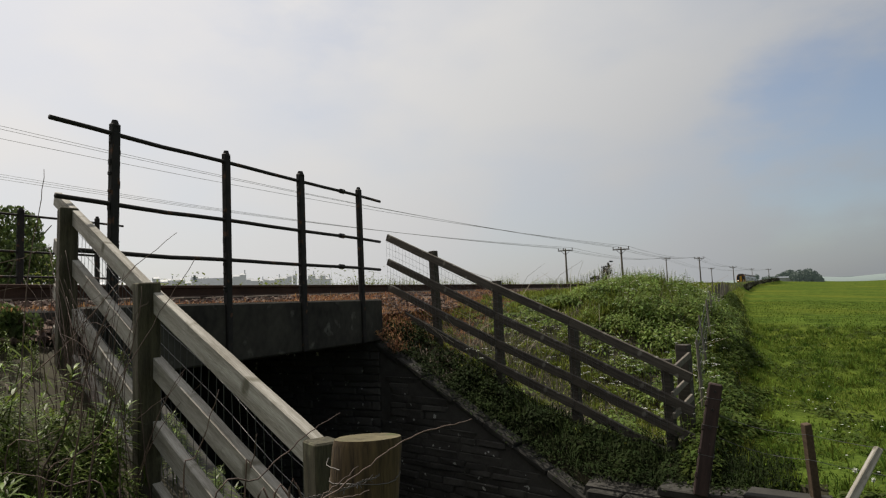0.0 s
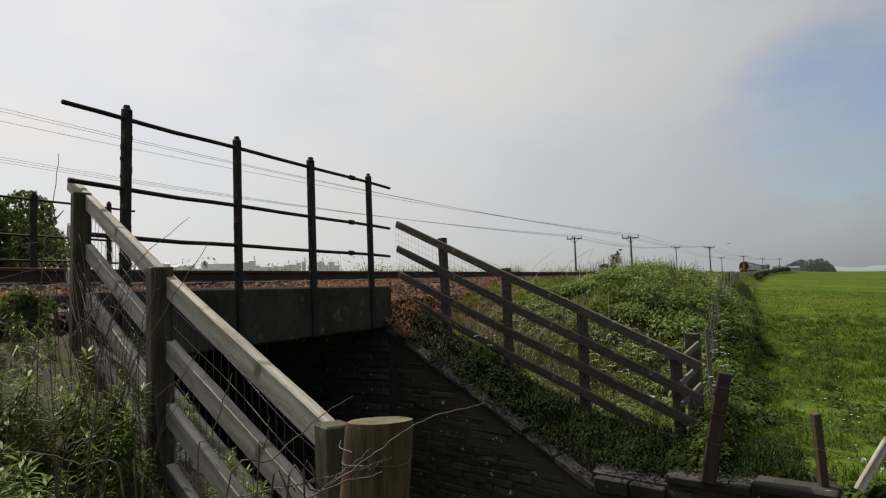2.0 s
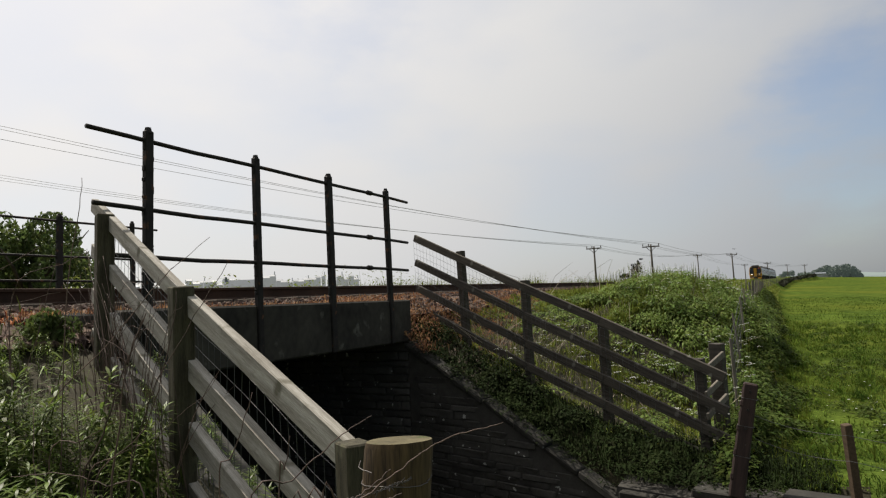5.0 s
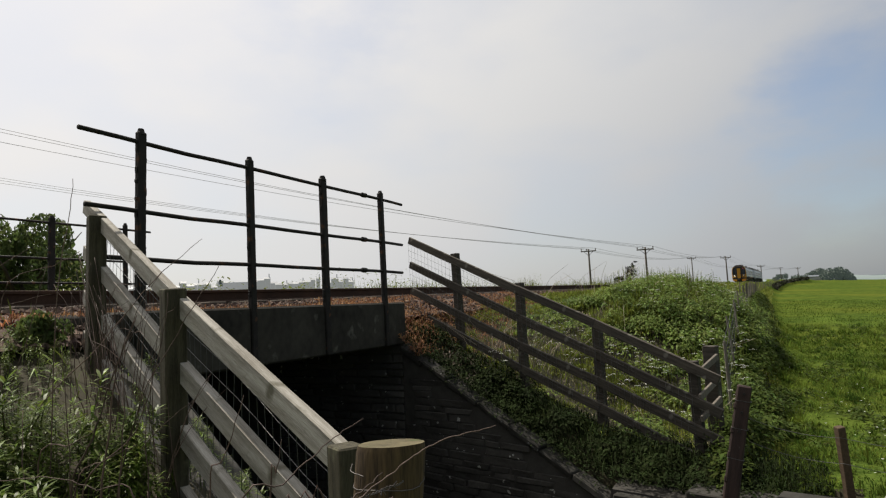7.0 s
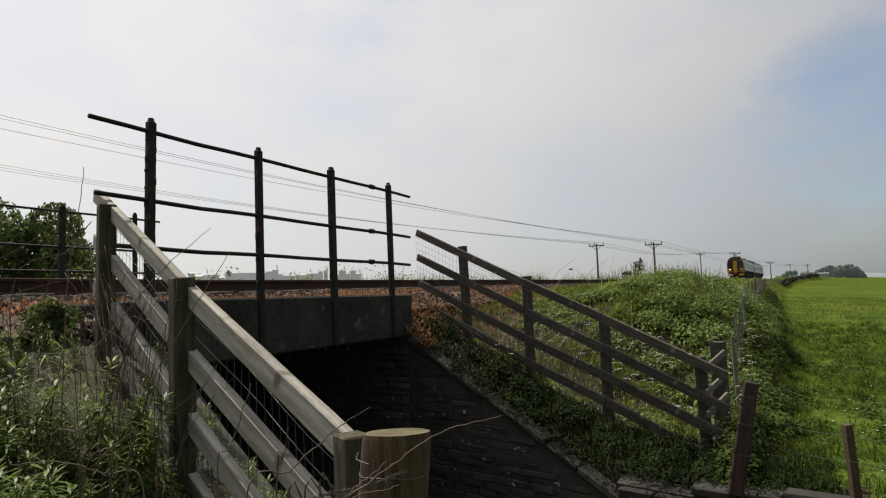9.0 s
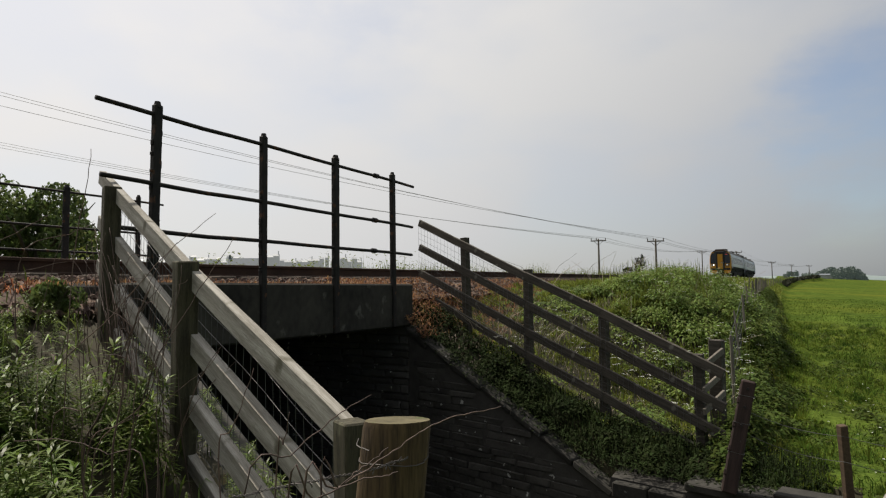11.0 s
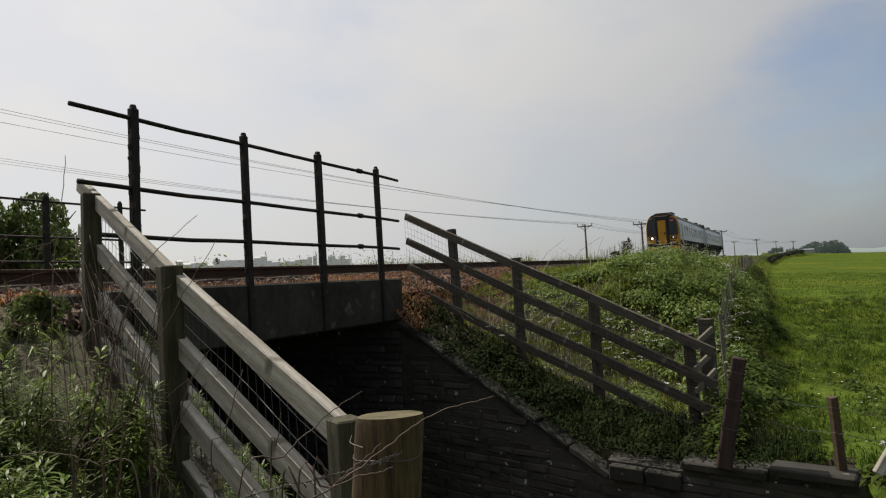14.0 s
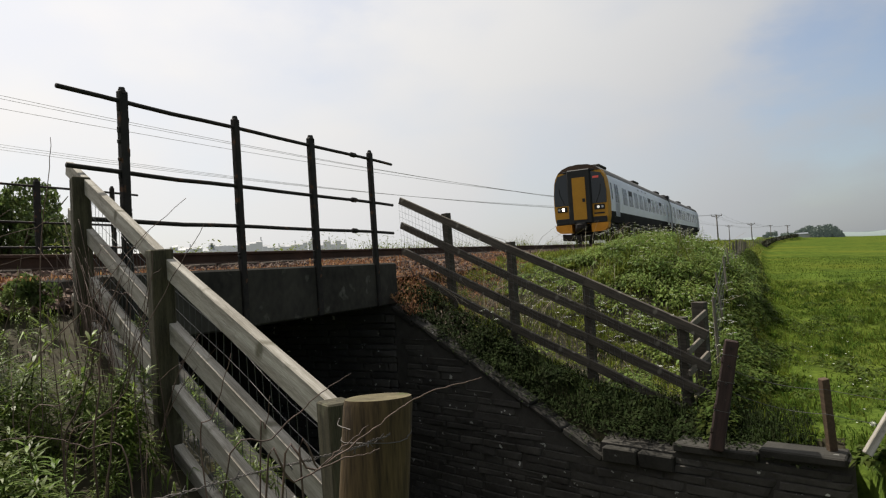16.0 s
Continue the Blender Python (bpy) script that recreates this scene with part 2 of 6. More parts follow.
M["maroon"] = mat("maroon", (0.085, 0.045, 0.025), (0.045, 0.026, 0.018), 0.5, scale=2, fine=18, bump=0.03)
M["cab_black"] = mat("cab_black", (0.018, 0.017, 0.018), (0.010, 0.010, 0.010), 0.45, bump=0.03, fine=25)
M["silver"] = mat("silver", (0.66, 0.67, 0.73), (0.55, 0.56, 0.62), 0.38, 0.15, scale=0.7, fine=9, bump=0.02)
M["skirt"] = mat("skirt", (0.030, 0.028, 0.030), (0.014, 0.013, 0.014), 0.85, scale=1, fine=14, bump=0.05, spec=0.08)
M["roof_grey"] = mat("roof_grey", (0.16, 0.155, 0.15), (0.09, 0.085, 0.08), 0.7, scale=1, fine=12, bump=0.1)
M["under"] = mat("under", (0.030, 0.027, 0.024), (0.015, 0.013, 0.012), 0.85, scale=3, fine=25, bump=0.3)
M["pane"] = glass_dark("pane")
# side windows: the reflected sky is put into a pale base colour
M["sky_pane"] = glass_dark("sky_pane", (0.27, 0.28, 0.32))
M["headlight"] = glow("headlight", (1.0, 0.93, 0.78), 9.0)
M["lamp_off"] = mat("lamp_off", (0.5, 0.5, 0.48), (0.35, 0.35, 0.33), 0.2, 0.4, bump=0)
M["dim_light"] = glow("dim_light", (0.9, 0.88, 0.8), 0.5)
M["red_display"] = glow("red_display", (0.45, 0.06, 0.05), 0.28)
M["barn"] = mat("barn", (0.42, 0.43, 0.44), (0.34, 0.35, 0.36), 0.8, scale=0.5, fine=4, bump=0.05)
M["slate"] = mat("slate", (0.17, 0.19, 0.21), (0.13, 0.145, 0.16), 0.8, scale=0.5, fine=4, bump=0.05)


def ground_material():
    m = mat("ground", (0.098, 0.140, 0.024), (0.026, 0.046, 0.010), 0.9, scale=1.3, fine=17.0, bump=1.0, spot=(0.108, 0.122, 0.02), spot_soft=0.25, spot_scale=0.07,
            spot_at=0.46, coords="Object", spec=0.0, depth=0.03, low=0.60, high=1.0)
    return m


M["ground"] = ground_material()
# haze over the far town, painted as a pale colour with faint glow
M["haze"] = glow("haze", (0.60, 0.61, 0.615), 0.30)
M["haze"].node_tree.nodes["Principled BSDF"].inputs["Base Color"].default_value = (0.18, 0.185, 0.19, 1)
M["stake_brown"] = mat("stake_brown", (0.11, 0.075, 0.045), (0.05, 0.034, 0.022), 0.9, scale=5, fine=60, stretch=(8, 8, 0.7), bump=0.4)
# far ridge glows slightly; the misty air before it is in this colour
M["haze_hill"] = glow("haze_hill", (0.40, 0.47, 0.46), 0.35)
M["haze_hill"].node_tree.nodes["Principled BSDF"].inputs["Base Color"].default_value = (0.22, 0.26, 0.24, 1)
# weak glow in distant tree and hedge leaves stands for haze
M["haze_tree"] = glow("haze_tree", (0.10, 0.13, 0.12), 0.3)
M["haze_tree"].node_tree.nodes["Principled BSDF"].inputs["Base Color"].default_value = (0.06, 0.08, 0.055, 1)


# ---- building helpers ----
def mesh_of(name, verts, faces, materials, smooth=False, index=None):
    me = bpy.data.meshes.new(name)
    me.from_pydata([tuple(v) for v in verts], [], faces)
    for mt in materials if isinstance(materials, (list, tuple)) else [materials]:
        me.materials.append(mt)
    if index is not None:
        me.polygons.foreach_set("material_index", np.asarray(index, dtype=np.int32))
    if smooth:
        me.polygons.foreach_set("use_smooth", np.ones(len(me.polygons), dtype=bool))
    me.update()
    return me


def obj(name, me, parent=None, m=None, label=""):
    ob = new(name, me)
    if parent is not None:
        ob.parent = parent
    if m is not None:
        ob.matrix_basis = m
    if label:
        ob["label"] = label
    return ob


def part(name, bm, material, parent, label="", smooth=False, m=None):
    me = bpy.data.meshes.new(name)
    bm.to_mesh(me)
    bm.free()
    for mt in material if isinstance(material, (list, tuple)) else [material]:
        me.materials.append(mt)
    if smooth:
        me.polygons.foreach_set("use_smooth", np.ones(len(me.polygons), dtype=bool))
    return obj(name, me, parent, m, label)


def thing(name, m, label, category, group="", kind=""):
    ob = new(name)
    ob.matrix_basis = m
    return tagged(ob, label, category, group, kind)


def box(bm, size, m=None, bevel=0.0, wob=0.0, rnd=random):
    g = bmesh.ops.create_cube(bm, size=1.0, matrix=Matrix.Diagonal((*size, 1)))
    vs = g["verts"]
    if wob:
        for v in vs:
            v.co += Vector([rnd.uniform(-wob, wob) for _ in range(3)])
    if bevel:
        es = list({e for v in vs for e in v.link_edges})
        r = bmesh.ops.bevel(bm, geom=es, offset=bevel, segments=1, affect="EDGES")
        vs = list({v for f in r["faces"] for v in f.verts} | {v for v in vs if v.is_valid})
    if m is not None:
        bmesh.ops.transform(bm, matrix=m, verts=[v for v in vs if v.is_valid])
    return vs


def tube(points, radii, sides=6, cap=True):
    """Verts and faces of a tapering tube through points."""
    P = [Vector(p) for p in points]
    if not hasattr(radii, "__len__"):
        radii = [radii] * len(P)
    verts, faces = [], []
    up = Vector((0.12, 0.31, 0.94))
    for i, p in enumerate(P):
        d = (P[min(i + 1, len(P) - 1)] - P[max(i - 1, 0)]).normalized()
        a = d.cross(up)
        a = a.normalized() if a.length > 1e-3 else d.cross(Vector((1, 0, 0))).normalized()
        b = d.cross(a)
        for k in range(sides):
            t = 2 * math.pi * k / sides
            verts.append(p + (a * math.cos(t) + b * math.sin(t)) * radii[i])
    for i in range(len(P) - 1):
        for k in range(sides):
            q, r = i * sides + k, i * sides + (k + 1) % sides
            faces.append((q, r, r + sides, q + sides))
    if cap:
        faces.append(tuple(range(sides - 1, -1, -1)))
        faces.append(tuple(range((len(P) - 1) * sides, len(P) * sides)))
    return verts, faces


class Soup:
    """Verts and faces gathered into one mesh."""

    def __init__(self):
        self.v, self.f, self.i = [], [], []

    def add(self, verts, faces, index=0):
        n = len(self.v)
        self.v.extend(verts)
        self.f.extend(tuple(a + n for a in f) for f in faces)
        self.i.extend([index] * len(faces))

    def mesh(self, name, materials, smooth=False):
        return mesh_of(name, self.v, self.f, materials, smooth, self.i)


def beam(a, b, height, width, up=(0, 0, 1)):
    """The pose of a board of unit length axis x from a to b."""
    a, b = Vector(a), Vector(b)
    x = (b - a).normalized()
    y = Vector(up).cross(x).normalized()
    z = x.cross(y)
    m = Matrix((x, y, z)).transposed().to_4x4()
    m.translation = (a + b) / 2
    return m, (b - a).length


def smooth01(a, b, x):
    t = min(1.0, max(0.0, (x - a) / (b - a)))
    return t * t * (3 - 2 * t)


# ---- the lie of the land ----
def track_x(y):
    """The middle of the track: straight by the bridge, then a wide bend."""
    if y <= 20:
        return -7.0
    if y <= 260:
        return -7.0 + 2.3e-4 * (y - 20) ** 2
    u = min(y - 260, 160.0)
    return -7.0 + 2.3e-4 * 240 ** 2 + 0.1104 * (u - u * u / 320.0)


def rail_z(y):
    if y < 5:
        return 2.05
    return 2.05 + 0.0105 * (min(y, 108.0) - 5) + 0.0008 * max(0.0, min(y, 400) - 108)


def wing_right(x):
    return 7.0 - 0.2449 * (x + 4.3)


def wing_left(x):
    return 3.22 - 0.352 * (x + 4.15)


def field_z(y):
    return 0.013 * (max(y, -20) - 6) + 0.003 * max(0.0, y - 100)


def field_fall(x):
    """The pasture falls away sideways from the bank."""
    u = max(0.0, x - 1.5)
    return 0.066 * min(u * u / (u + 4.0), 500.0)


FLOOR_Z = -1.35
LEFT_X, LEFT_Z = (-4.95, -4.15, -2.7, -1.25, -0.5, 3.0), (1.62, 1.36, 0.78, 0.2, 0.02, -0.05)
NEAR_X, NEAR_Z = (-4.95, -3.94, -2.86, -1.78, -0.71, 0.3), (1.56, 0.98, 0.50, 0.08, -0.06, 0.0)
FAR_X, FAR_Z = (-4.95, -3.6, -2.2, -1.2, -0.5, 0.2, 0.8), (1.70, 1.70, 1.66, 1.42, 0.92, 0.30, 0.0)


def in_cut(x, y):
    """Inside the sunken way under the bridge, out to the middle of its walls."""
    if x < -10.0 or x > 0.9:
        return False
    if x < -4.3:
        return 3.0 < y < 7.25
    if x > 0.62:
        return wing_left(x) - 0.25 < y < 5.45
    return wing_left(x) - 0.25 < y < wing_right(x) + 0.32


def land(x, y):
    s = track_x(y) + 7.0
    xs = x - s
    rise = rail_z(y) - 2.05
    if in_cut(x, y):
        return FLOOR_Z
    f = field_z(y)
    if xs > -4.95:
        if y < 5.0:
            z = float(np.interp(xs, LEFT_X, LEFT_Z))
        else:
            near, far = float(np.interp(xs, NEAR_X, NEAR_Z)), float(np.interp(xs, FAR_X, FAR_Z))
            k = smooth01(8.0, 13.0, y)
            z = near * (1 - k) + far * k
            if -4.6 < x < 0.8:
                z -= 0.26 * smooth01(0.75, 0.15, y - wing_right(x)) * smooth01(0.6, -0.6, x)
        w = smooth01(-0.5, -4.5, xs) if xs < -0.5 else 0.0
        z = z + (max(f, 0.0) * (1 - w) + rise * w if y > 6 else 0.0)
        if xs > 1.0:
            z = f - field_fall(x) if y > 6 else z
    elif xs > -9.3:
        z = rail_z(y) - 0.36
    else:
        z = rail_z(y) - 0.36 - 1.4 * smooth01(-9.8, -15.0, xs)
        low = 0.3 + 0.0022 * max(y, 0.0)
        k = smooth01(-13.0, -50.0, xs)
        z = z * (1 - k) + low * k
    if 0.9 <= x < 6.0:
        # the way ramps up to the field
        k = smooth01(1.0, 1.6, y) * smooth01(5.6, 4.6, y) * smooth01(6.0, 0.9, x)
        z = z * (1 - k) + FLOOR_Z * k
    if y > 60:
        z += 0.25 * math.sin(x * 0.011 + y * 0.007) * smooth01(60, 200, y)
    return z


def spread(parts):
    out = []
    for a, b, step in parts:
        out += list(np.arange(a, b - 1e-6, step))
    return out + [parts[-1][1]]


def build_ground():
    xs = spread([(-4000, -1000, 500), (-1000, -200, 80), (-200, -40, 16), (-40, -12, 2.0), (-12, 4, 0.2), (4, 20, 1.0), (20, 100, 8), (100, 1000, 90), (1000, 4000, 500)])
    ys = spread([(-1500, -100, 200), (-100, -6, 6), (-6, 18, 0.2), (18, 40, 1.0), (40, 120, 4), (120, 400, 14), (400, 1400, 60), (1400, 4800, 400)])
    nx, ny = len(xs), len(ys)
    verts = []
    for y in ys:
        for x in xs:
            n = noise.noise(Vector((x * 0.8, y * 0.8, 0))) * 0.05 if abs(x) < 30 and not in_cut(x, y) else 0
            verts.append((x, y, land(x, y) + n))
    faces = [(j * nx + i, j * nx + i + 1, (j + 1) * nx + i + 1, (j + 1) * nx + i) for j in range(ny - 1) for i in range(nx - 1)]
    idx = []
    for j in range(ny - 1):
        for i in range(nx - 1):
            x, y = (xs[i] + xs[i + 1]) / 2, (ys[j] + ys[j + 1]) / 2
            q = x - track_x(y) - 7.0
            wob = 0.5 * noise.noise(Vector((x * 0.9, y * 0.9, 3.0)))
            idx.append(1 if in_cut(x, y) or (-13.0 < q + wob < -0.9 and -0.9 + 1.6 * wob < y < 90) or (q + wob < -0.2 and 6.4 < y < 20) else 0)
    ob = obj("ground", mesh_of("ground", verts, faces, [M["ground"], M["soil"]], True, idx))
    tagged(ob, "green pasture rising gently beside an earth railway bank", "ground", kind="structure")


build_ground()


# ---- the railway bridge ----
def build_bridge():
    """Concrete deck with edge beams on stone abutments."""
    br = thing("railway_bridge", pose(0, 0, 0), "small concrete railway bridge with weathered stone abutments", "bridge", kind="structure")
    for x, s in ((-4.3, 1), (-9.7, -1)):
        bm = bmesh.new()
        box(bm, (0.42, 4.08, 0.56), pose(x - 0.21 * s, 5.095, 1.505), 0.018)
        part("edge_beam", bm, M["concrete"], br, "stained concrete edge beam")
    bm = bmesh.new()
    box(bm, (4.55, 4.6, 0.40), pose(-7.0, 4.9, 1.43))
    part("deck_slab", bm, M["concrete"], br)
    for y in (2.95, 7.3):
        bm = bmesh.new()
        box(bm, (5.4, 0.5, 2.6), pose(-7.0, y, -0.08))
        part("abutment", bm, M["inner_stone"], br)
    bm = bmesh.new()
    box(bm, (0.5, 0.34, 0.7), pose(-5.13, 2.985, 1.42), 0.03, 0.02)
    part("abutment_block", bm, M["stone"], br, "dark rubble block at the end of the deck")
    return br


def wing_top(x):
    return 1.074 - 0.5476 * (x + 3.99)


def stone_shapes(rnd, n=8):
    out = []
    for k in range(n):
        bm = bmesh.new()
        box(bm, (1, 1, 1), None, 0.0)
        for vv in bm.verts:
            vv.co += Vector((rnd.uniform(-.05, .05), rnd.uniform(-.08, .08), rnd.uniform(-.09, .09)))
        bmesh.ops.bevel(bm, geom=bm.edges[:], offset=0.07, segments=1, affect="EDGES")
        me = bpy.data.meshes.new("stone"); bm.to_mesh(me); bm.free(); me.materials.append(M["stone"])
        out.append(me)
    return out


def build_abutment_stones(br):
    """Coursed stones on the abutment that faces the camera's side of the opening."""
    rnd = random.Random(6)
    shapes = stone_shapes(rnd)
    z = -1.34
    while z < 1.12:
        h = rnd.uniform(0.07, 0.13)
        x = -6.9 + rnd.uniform(0, 0.3)
        while x < -4.32:
            w = min(rnd.uniform(0.25, 0.6), -4.31 - x)
            if w > 0.08:
                obj("stone", rnd.choice(shapes), br, pose(x + w / 2, 7.10, z + h / 2) @ Matrix.Diagonal((w - 0.012, 0.16 + rnd.uniform(0, 0.03), h - 0.012, 1)))
            x += w
        z += h


def level_top(x):
    return -0.2 if x < -0.76 else -0.15 + 0.075 * (x + 0.6)


def build_wing_walls():
    """Right wing wall in stones with a sloping coping and a level end, left wing wall behind the fence."""
    ang = math.degrees(math.atan(-0.2449))
    rnd = random.Random(5)
    ww = thing("wing_wall", pose(0, 0, 0), "dark rubble stone wing wall with pale lichen spots", "wall", kind="structure")
    # core
    v, f = [], []
    xs = [-4.3, -1.55, -1.5, -0.77, -0.75, 0.62]
    for x in xs:
        top = wing_top(x) - 0.10 if x < -1.52 else level_top(x)
        for dy in (0.018, 0.45):
            v += [(x, wing_right(x) + dy, FLOOR_Z - 0.3), (x, wing_right(x) + dy, top)]
    for i in range(5):
        a = i * 4
        f += [(a, a + 4, a + 5, a + 1), (a + 2, a + 3, a + 7, a + 6), (a + 1, a + 5, a + 7, a + 3)]
    f += [(0, 1, 3, 2), (20, 22, 23, 21)]
    obj("core", mesh_of("core", v, f, M["mortar"]), ww)
    # stones in courses: a few shared shapes
    shapes = stone_shapes(rnd)
    z = -1.34
    while z < 1.2:
        h = rnd.uniform(0.06, 0.11)
        x = -4.3 + rnd.uniform(0, 0.2)
        while x < 0.6:
            w = min(rnd.uniform(0.22, 0.62), 0.62 - x)
            top = wing_top(x + w) - 0.09 if x + w < -1.45 else level_top(x)
            if z + h < top + 0.03 and w > 0.08:
                xc = x + w / 2
                obj("stone", rnd.choice(shapes), ww, pose(xc, wing_right(xc) + 0.09, z + h / 2, rnd.uniform(-2, 2), 0, ang) @ Matrix.Diagonal((w - 0.012, 0.16 + rnd.uniform(0, 0.04), h - 0.012, 1)))
            x += w
        z += h
    # sloping coping
    x = -4.3
    while x < -1.75:
        w = rnd.uniform(0.3, 0.45)
        a = (x, wing_right(x) + 0.14, wing_top(x) - 0.05)
        b = (min(x + w, -1.45), wing_right(x + w) + 0.14, wing_top(x + w) - 0.05)
        m, l = beam(a, b, 1, 1)
        bm = bmesh.new()
        box(bm, (l - 0.006, 0.20, 0.07), m @ pose(0, -0.05, rnd.uniform(-.012, .012), rnd.uniform(-3, 3), rnd.uniform(-2, 2)), 0.014, 0.012, rnd)
        part("coping_stone", bm, M["slab"], ww)
        x += w
    # level coping at the low end
    x = -1.45
    for w in (0.36, 0.34, 0.72, 0.62):
        if x < -0.76:
            zt, t = -0.29, 0.15
        else:
            zt, t = -0.105 + 0.075 * (x + 0.6), 0.08
        xc = x + w / 2
        bm = bmesh.new()
        box(bm, (w * 1.03 - 0.014, 0.30, t), pose(xc, wing_right(xc) + 0.08, zt, rnd.uniform(-1, 1), rnd.uniform(-.5, .5), ang), 0.012, 0.007, rnd)
        part("coping_stone", bm, M["slab"], ww, "lichened flat coping stone")
        x += w
    # left wing wall
    lw = thing("wing_wall", pose(0, 0, 0), "shaded rubble stone wing wall under the pale fence", "wall", kind="structure")
    v, f = [], []
    for x in (-4.3, -2.0, 0.9):
        for dy in (0.0, -0.45):
            v += [(x, wing_left(x) + dy, FLOOR_Z - 0.3), (x, wing_left(x) + dy, float(np.interp(x, LEFT_X, LEFT_Z)) - 0.05)]
    for i in range(2):
        a = i * 4
        f += [(a, a + 1, a + 5, a + 4), (a + 2, a + 6, a + 7, a + 3), (a + 1, a + 3, a + 7, a + 5)]
    f += [(8, 9, 11, 10), (0, 2, 3, 1)]
    obj("core", mesh_of("core", v, f, M["stone"]), lw)


def build_railing(x, ys, y0, y1, label, lean, lift=0.0):
    """Iron posts bolted to the edge beam, three round rails."""
    rl = thing("bridge_railing", pose(x, 0, lift), label, "railing", "railings of the bridge")
    s = 1 if x > -7 else -1
    rnd = random.Random(int(abs(x) * 10))
    for k, y in enumerate(ys):
        bm = bmesh.new()
        w = 0.072 if k != 2 else 0.09
        box(bm, (0.055, w, 1.98), pose(0.0, 0, 2.22), 0.008, 0.003, rnd)
        # rounded, ragged top
        g = bmesh.ops.create_cone(bm, cap_ends=True, segments=10, radius1=w * 0.48, radius2=w * 0.3, depth=0.05, matrix=pose(0.0, 0, 3.215))
        for i in range(34):
            box(bm, (0.03, rnd.uniform(0.008, 0.024), rnd.uniform(0.015, 0.08)), pose(0.0, rnd.choice((-1, 1)) * w * 0.5, rnd.uniform(1.8, 3.1)), 0.004)
        part("post", bm, M["iron"], rl, m=pose(0, y, 0, lean[k], 0, 0))
    for z, ya, yb in ((3.135, y0, y1), (2.575, y0 + 0.05, y1 - 0.03), (2.195, y0 + 0.1, y1 - 0.05)):
        n = 14
        pts = [(0.0, ya + (yb - ya) * i / n, z + 0.006 * math.sin(i * 1.3) - 0.012 * math.sin(math.pi * ((i / n * 3.3) % 1))) for i in range(n + 1)]
        v, f = tube(pts, 0.0185, 8)
        obj("rail", mesh_of("rail", v, f, M["iron"], True), rl)
        for yc in ((yb - 0.9),):
            v, f = tube([(0.0, yc - 0.04, z - 0.003), (0.0, yc + 0.04, z - 0.003)], 0.03, 8)
            obj("rail_joint", mesh_of("rail_joint", v, f, M["iron"]), rl)


def rail_profile():
    return [(-0.07, 0), (0.07, 0), (0.07, 0.012), (0.012, 0.03), (0.012, 0.118), (0.036, 0.128), (0.036, 0.155), (0.028, 0.16), (-0.028, 0.16), (-0.036, 0.155), (-0.036, 0.128), (-0.012, 0.118), (-0.012, 0.03), (-0.07, 0.012)]


def build_track():
    tr = thing("railway_track", pose(0, 0, 0), "single railway track with rusty rails and one polished top", "railway track", kind="structure")
    ys = spread([(-60, -10, 5), (-10, 30, 1.0), (30, 120, 4), (120, 420, 12)])
    prof = rail_profile()
    for off in (-0.7525, 0.7525):
        v, f, idx = [], [], []
        for y in ys:
            for (px, pz) in prof:
                v.append((track_x(y) + off + px, y, rail_z(y) - 0.16 + pz))
        n = len(prof)
        for i in range(len(ys) - 1):
            for k in range(n):
                a, b = i * n + k, i * n + (k + 1) % n
                f.append((a, a + n, b + n, b)); idx.append(1 if k == 7 else 0)
        obj("rail", mesh_of("rail", v, f, [M["rail_side"], M["rail_top"]], False, idx), tr)
    bm = bmesh.new()
    box(bm, (2.6, 0.25, 0.13), None, 0.012)
    me = bpy.data.meshes.new("sleeper"); bm.to_mesh(me); bm.free(); me.materials.append(M["sleeper"])
    y = -6.0
    while y < 60:
        obj("sleeper", me, tr, pose(track_x(y), y, rail_z(y) - 0.225))
        y += 0.70
    # ballast bed: a cambered strip covered with stones
    v, f = [], []
    cs = [(-2.45, -0.50), (-1.9, -0.27), (-1.35, -0.22), (0, -0.21), (1.35, -0.22), (1.9, -0.27), (2.45, -0.50)]
    for y in ys:
        for (cx, cz) in cs:
            v.append((track_x(y) + cx, y, rail_z(y) + cz))
    n = len(cs)
    for i in range(len(ys) - 1):
        for k in range(n - 1):
            a = i * n + k
            f.append((a, a + 1, a + 1 + n, a + n))
    bed = obj("ballast_bed", mesh_of("ballast_bed", v, f, M["ballast"]))
    tagged(bed, "brown stone ballast bed under the railway track", "ballast", kind="structure")
    rnd = random.Random(11)
    s = Soup()
    octa = [(1, 0, 0), (-1, 0, 0), (0, 1, 0), (0, -1, 0), (0, 0, 1), (0, 0, -1)]
    of = [(0, 2, 4), (2, 1, 4), (1, 3, 4), (3, 0, 4), (2, 0, 5), (1, 2, 5), (3, 1, 5), (0, 3, 5)]
    for i in range(9000):
        y = rnd.uniform(-3, 30)
        cx = rnd.choice((rnd.uniform(0.85, 2.5), rnd.uniform(0.85, 2.5), rnd.uniform(-2.5, 2.5)))
        z = rail_z(y) + float(np.interp(cx, [c[0] for c in cs], [c[1] for c in cs]))
        r = rnd.uniform(0.02, 0.045)
        e = Euler((rnd.uniform(0, 6), rnd.uniform(0, 6), rnd.uniform(0, 6))).to_matrix()
        p = Vector((track_x(y) + cx, y, z + r * 0.35))
        s.add([p + e @ Vector((a * r * rnd.uniform(0.7, 1.3), b * r, c * r * 0.8)) for a, b, c in octa], of)
    st = obj("ballast_stones", s.mesh("ballast_stones", M["ballast"]))
    tagged(st, "loose rusty brown ballast stones beside the rails", "ballast", kind="stuff")


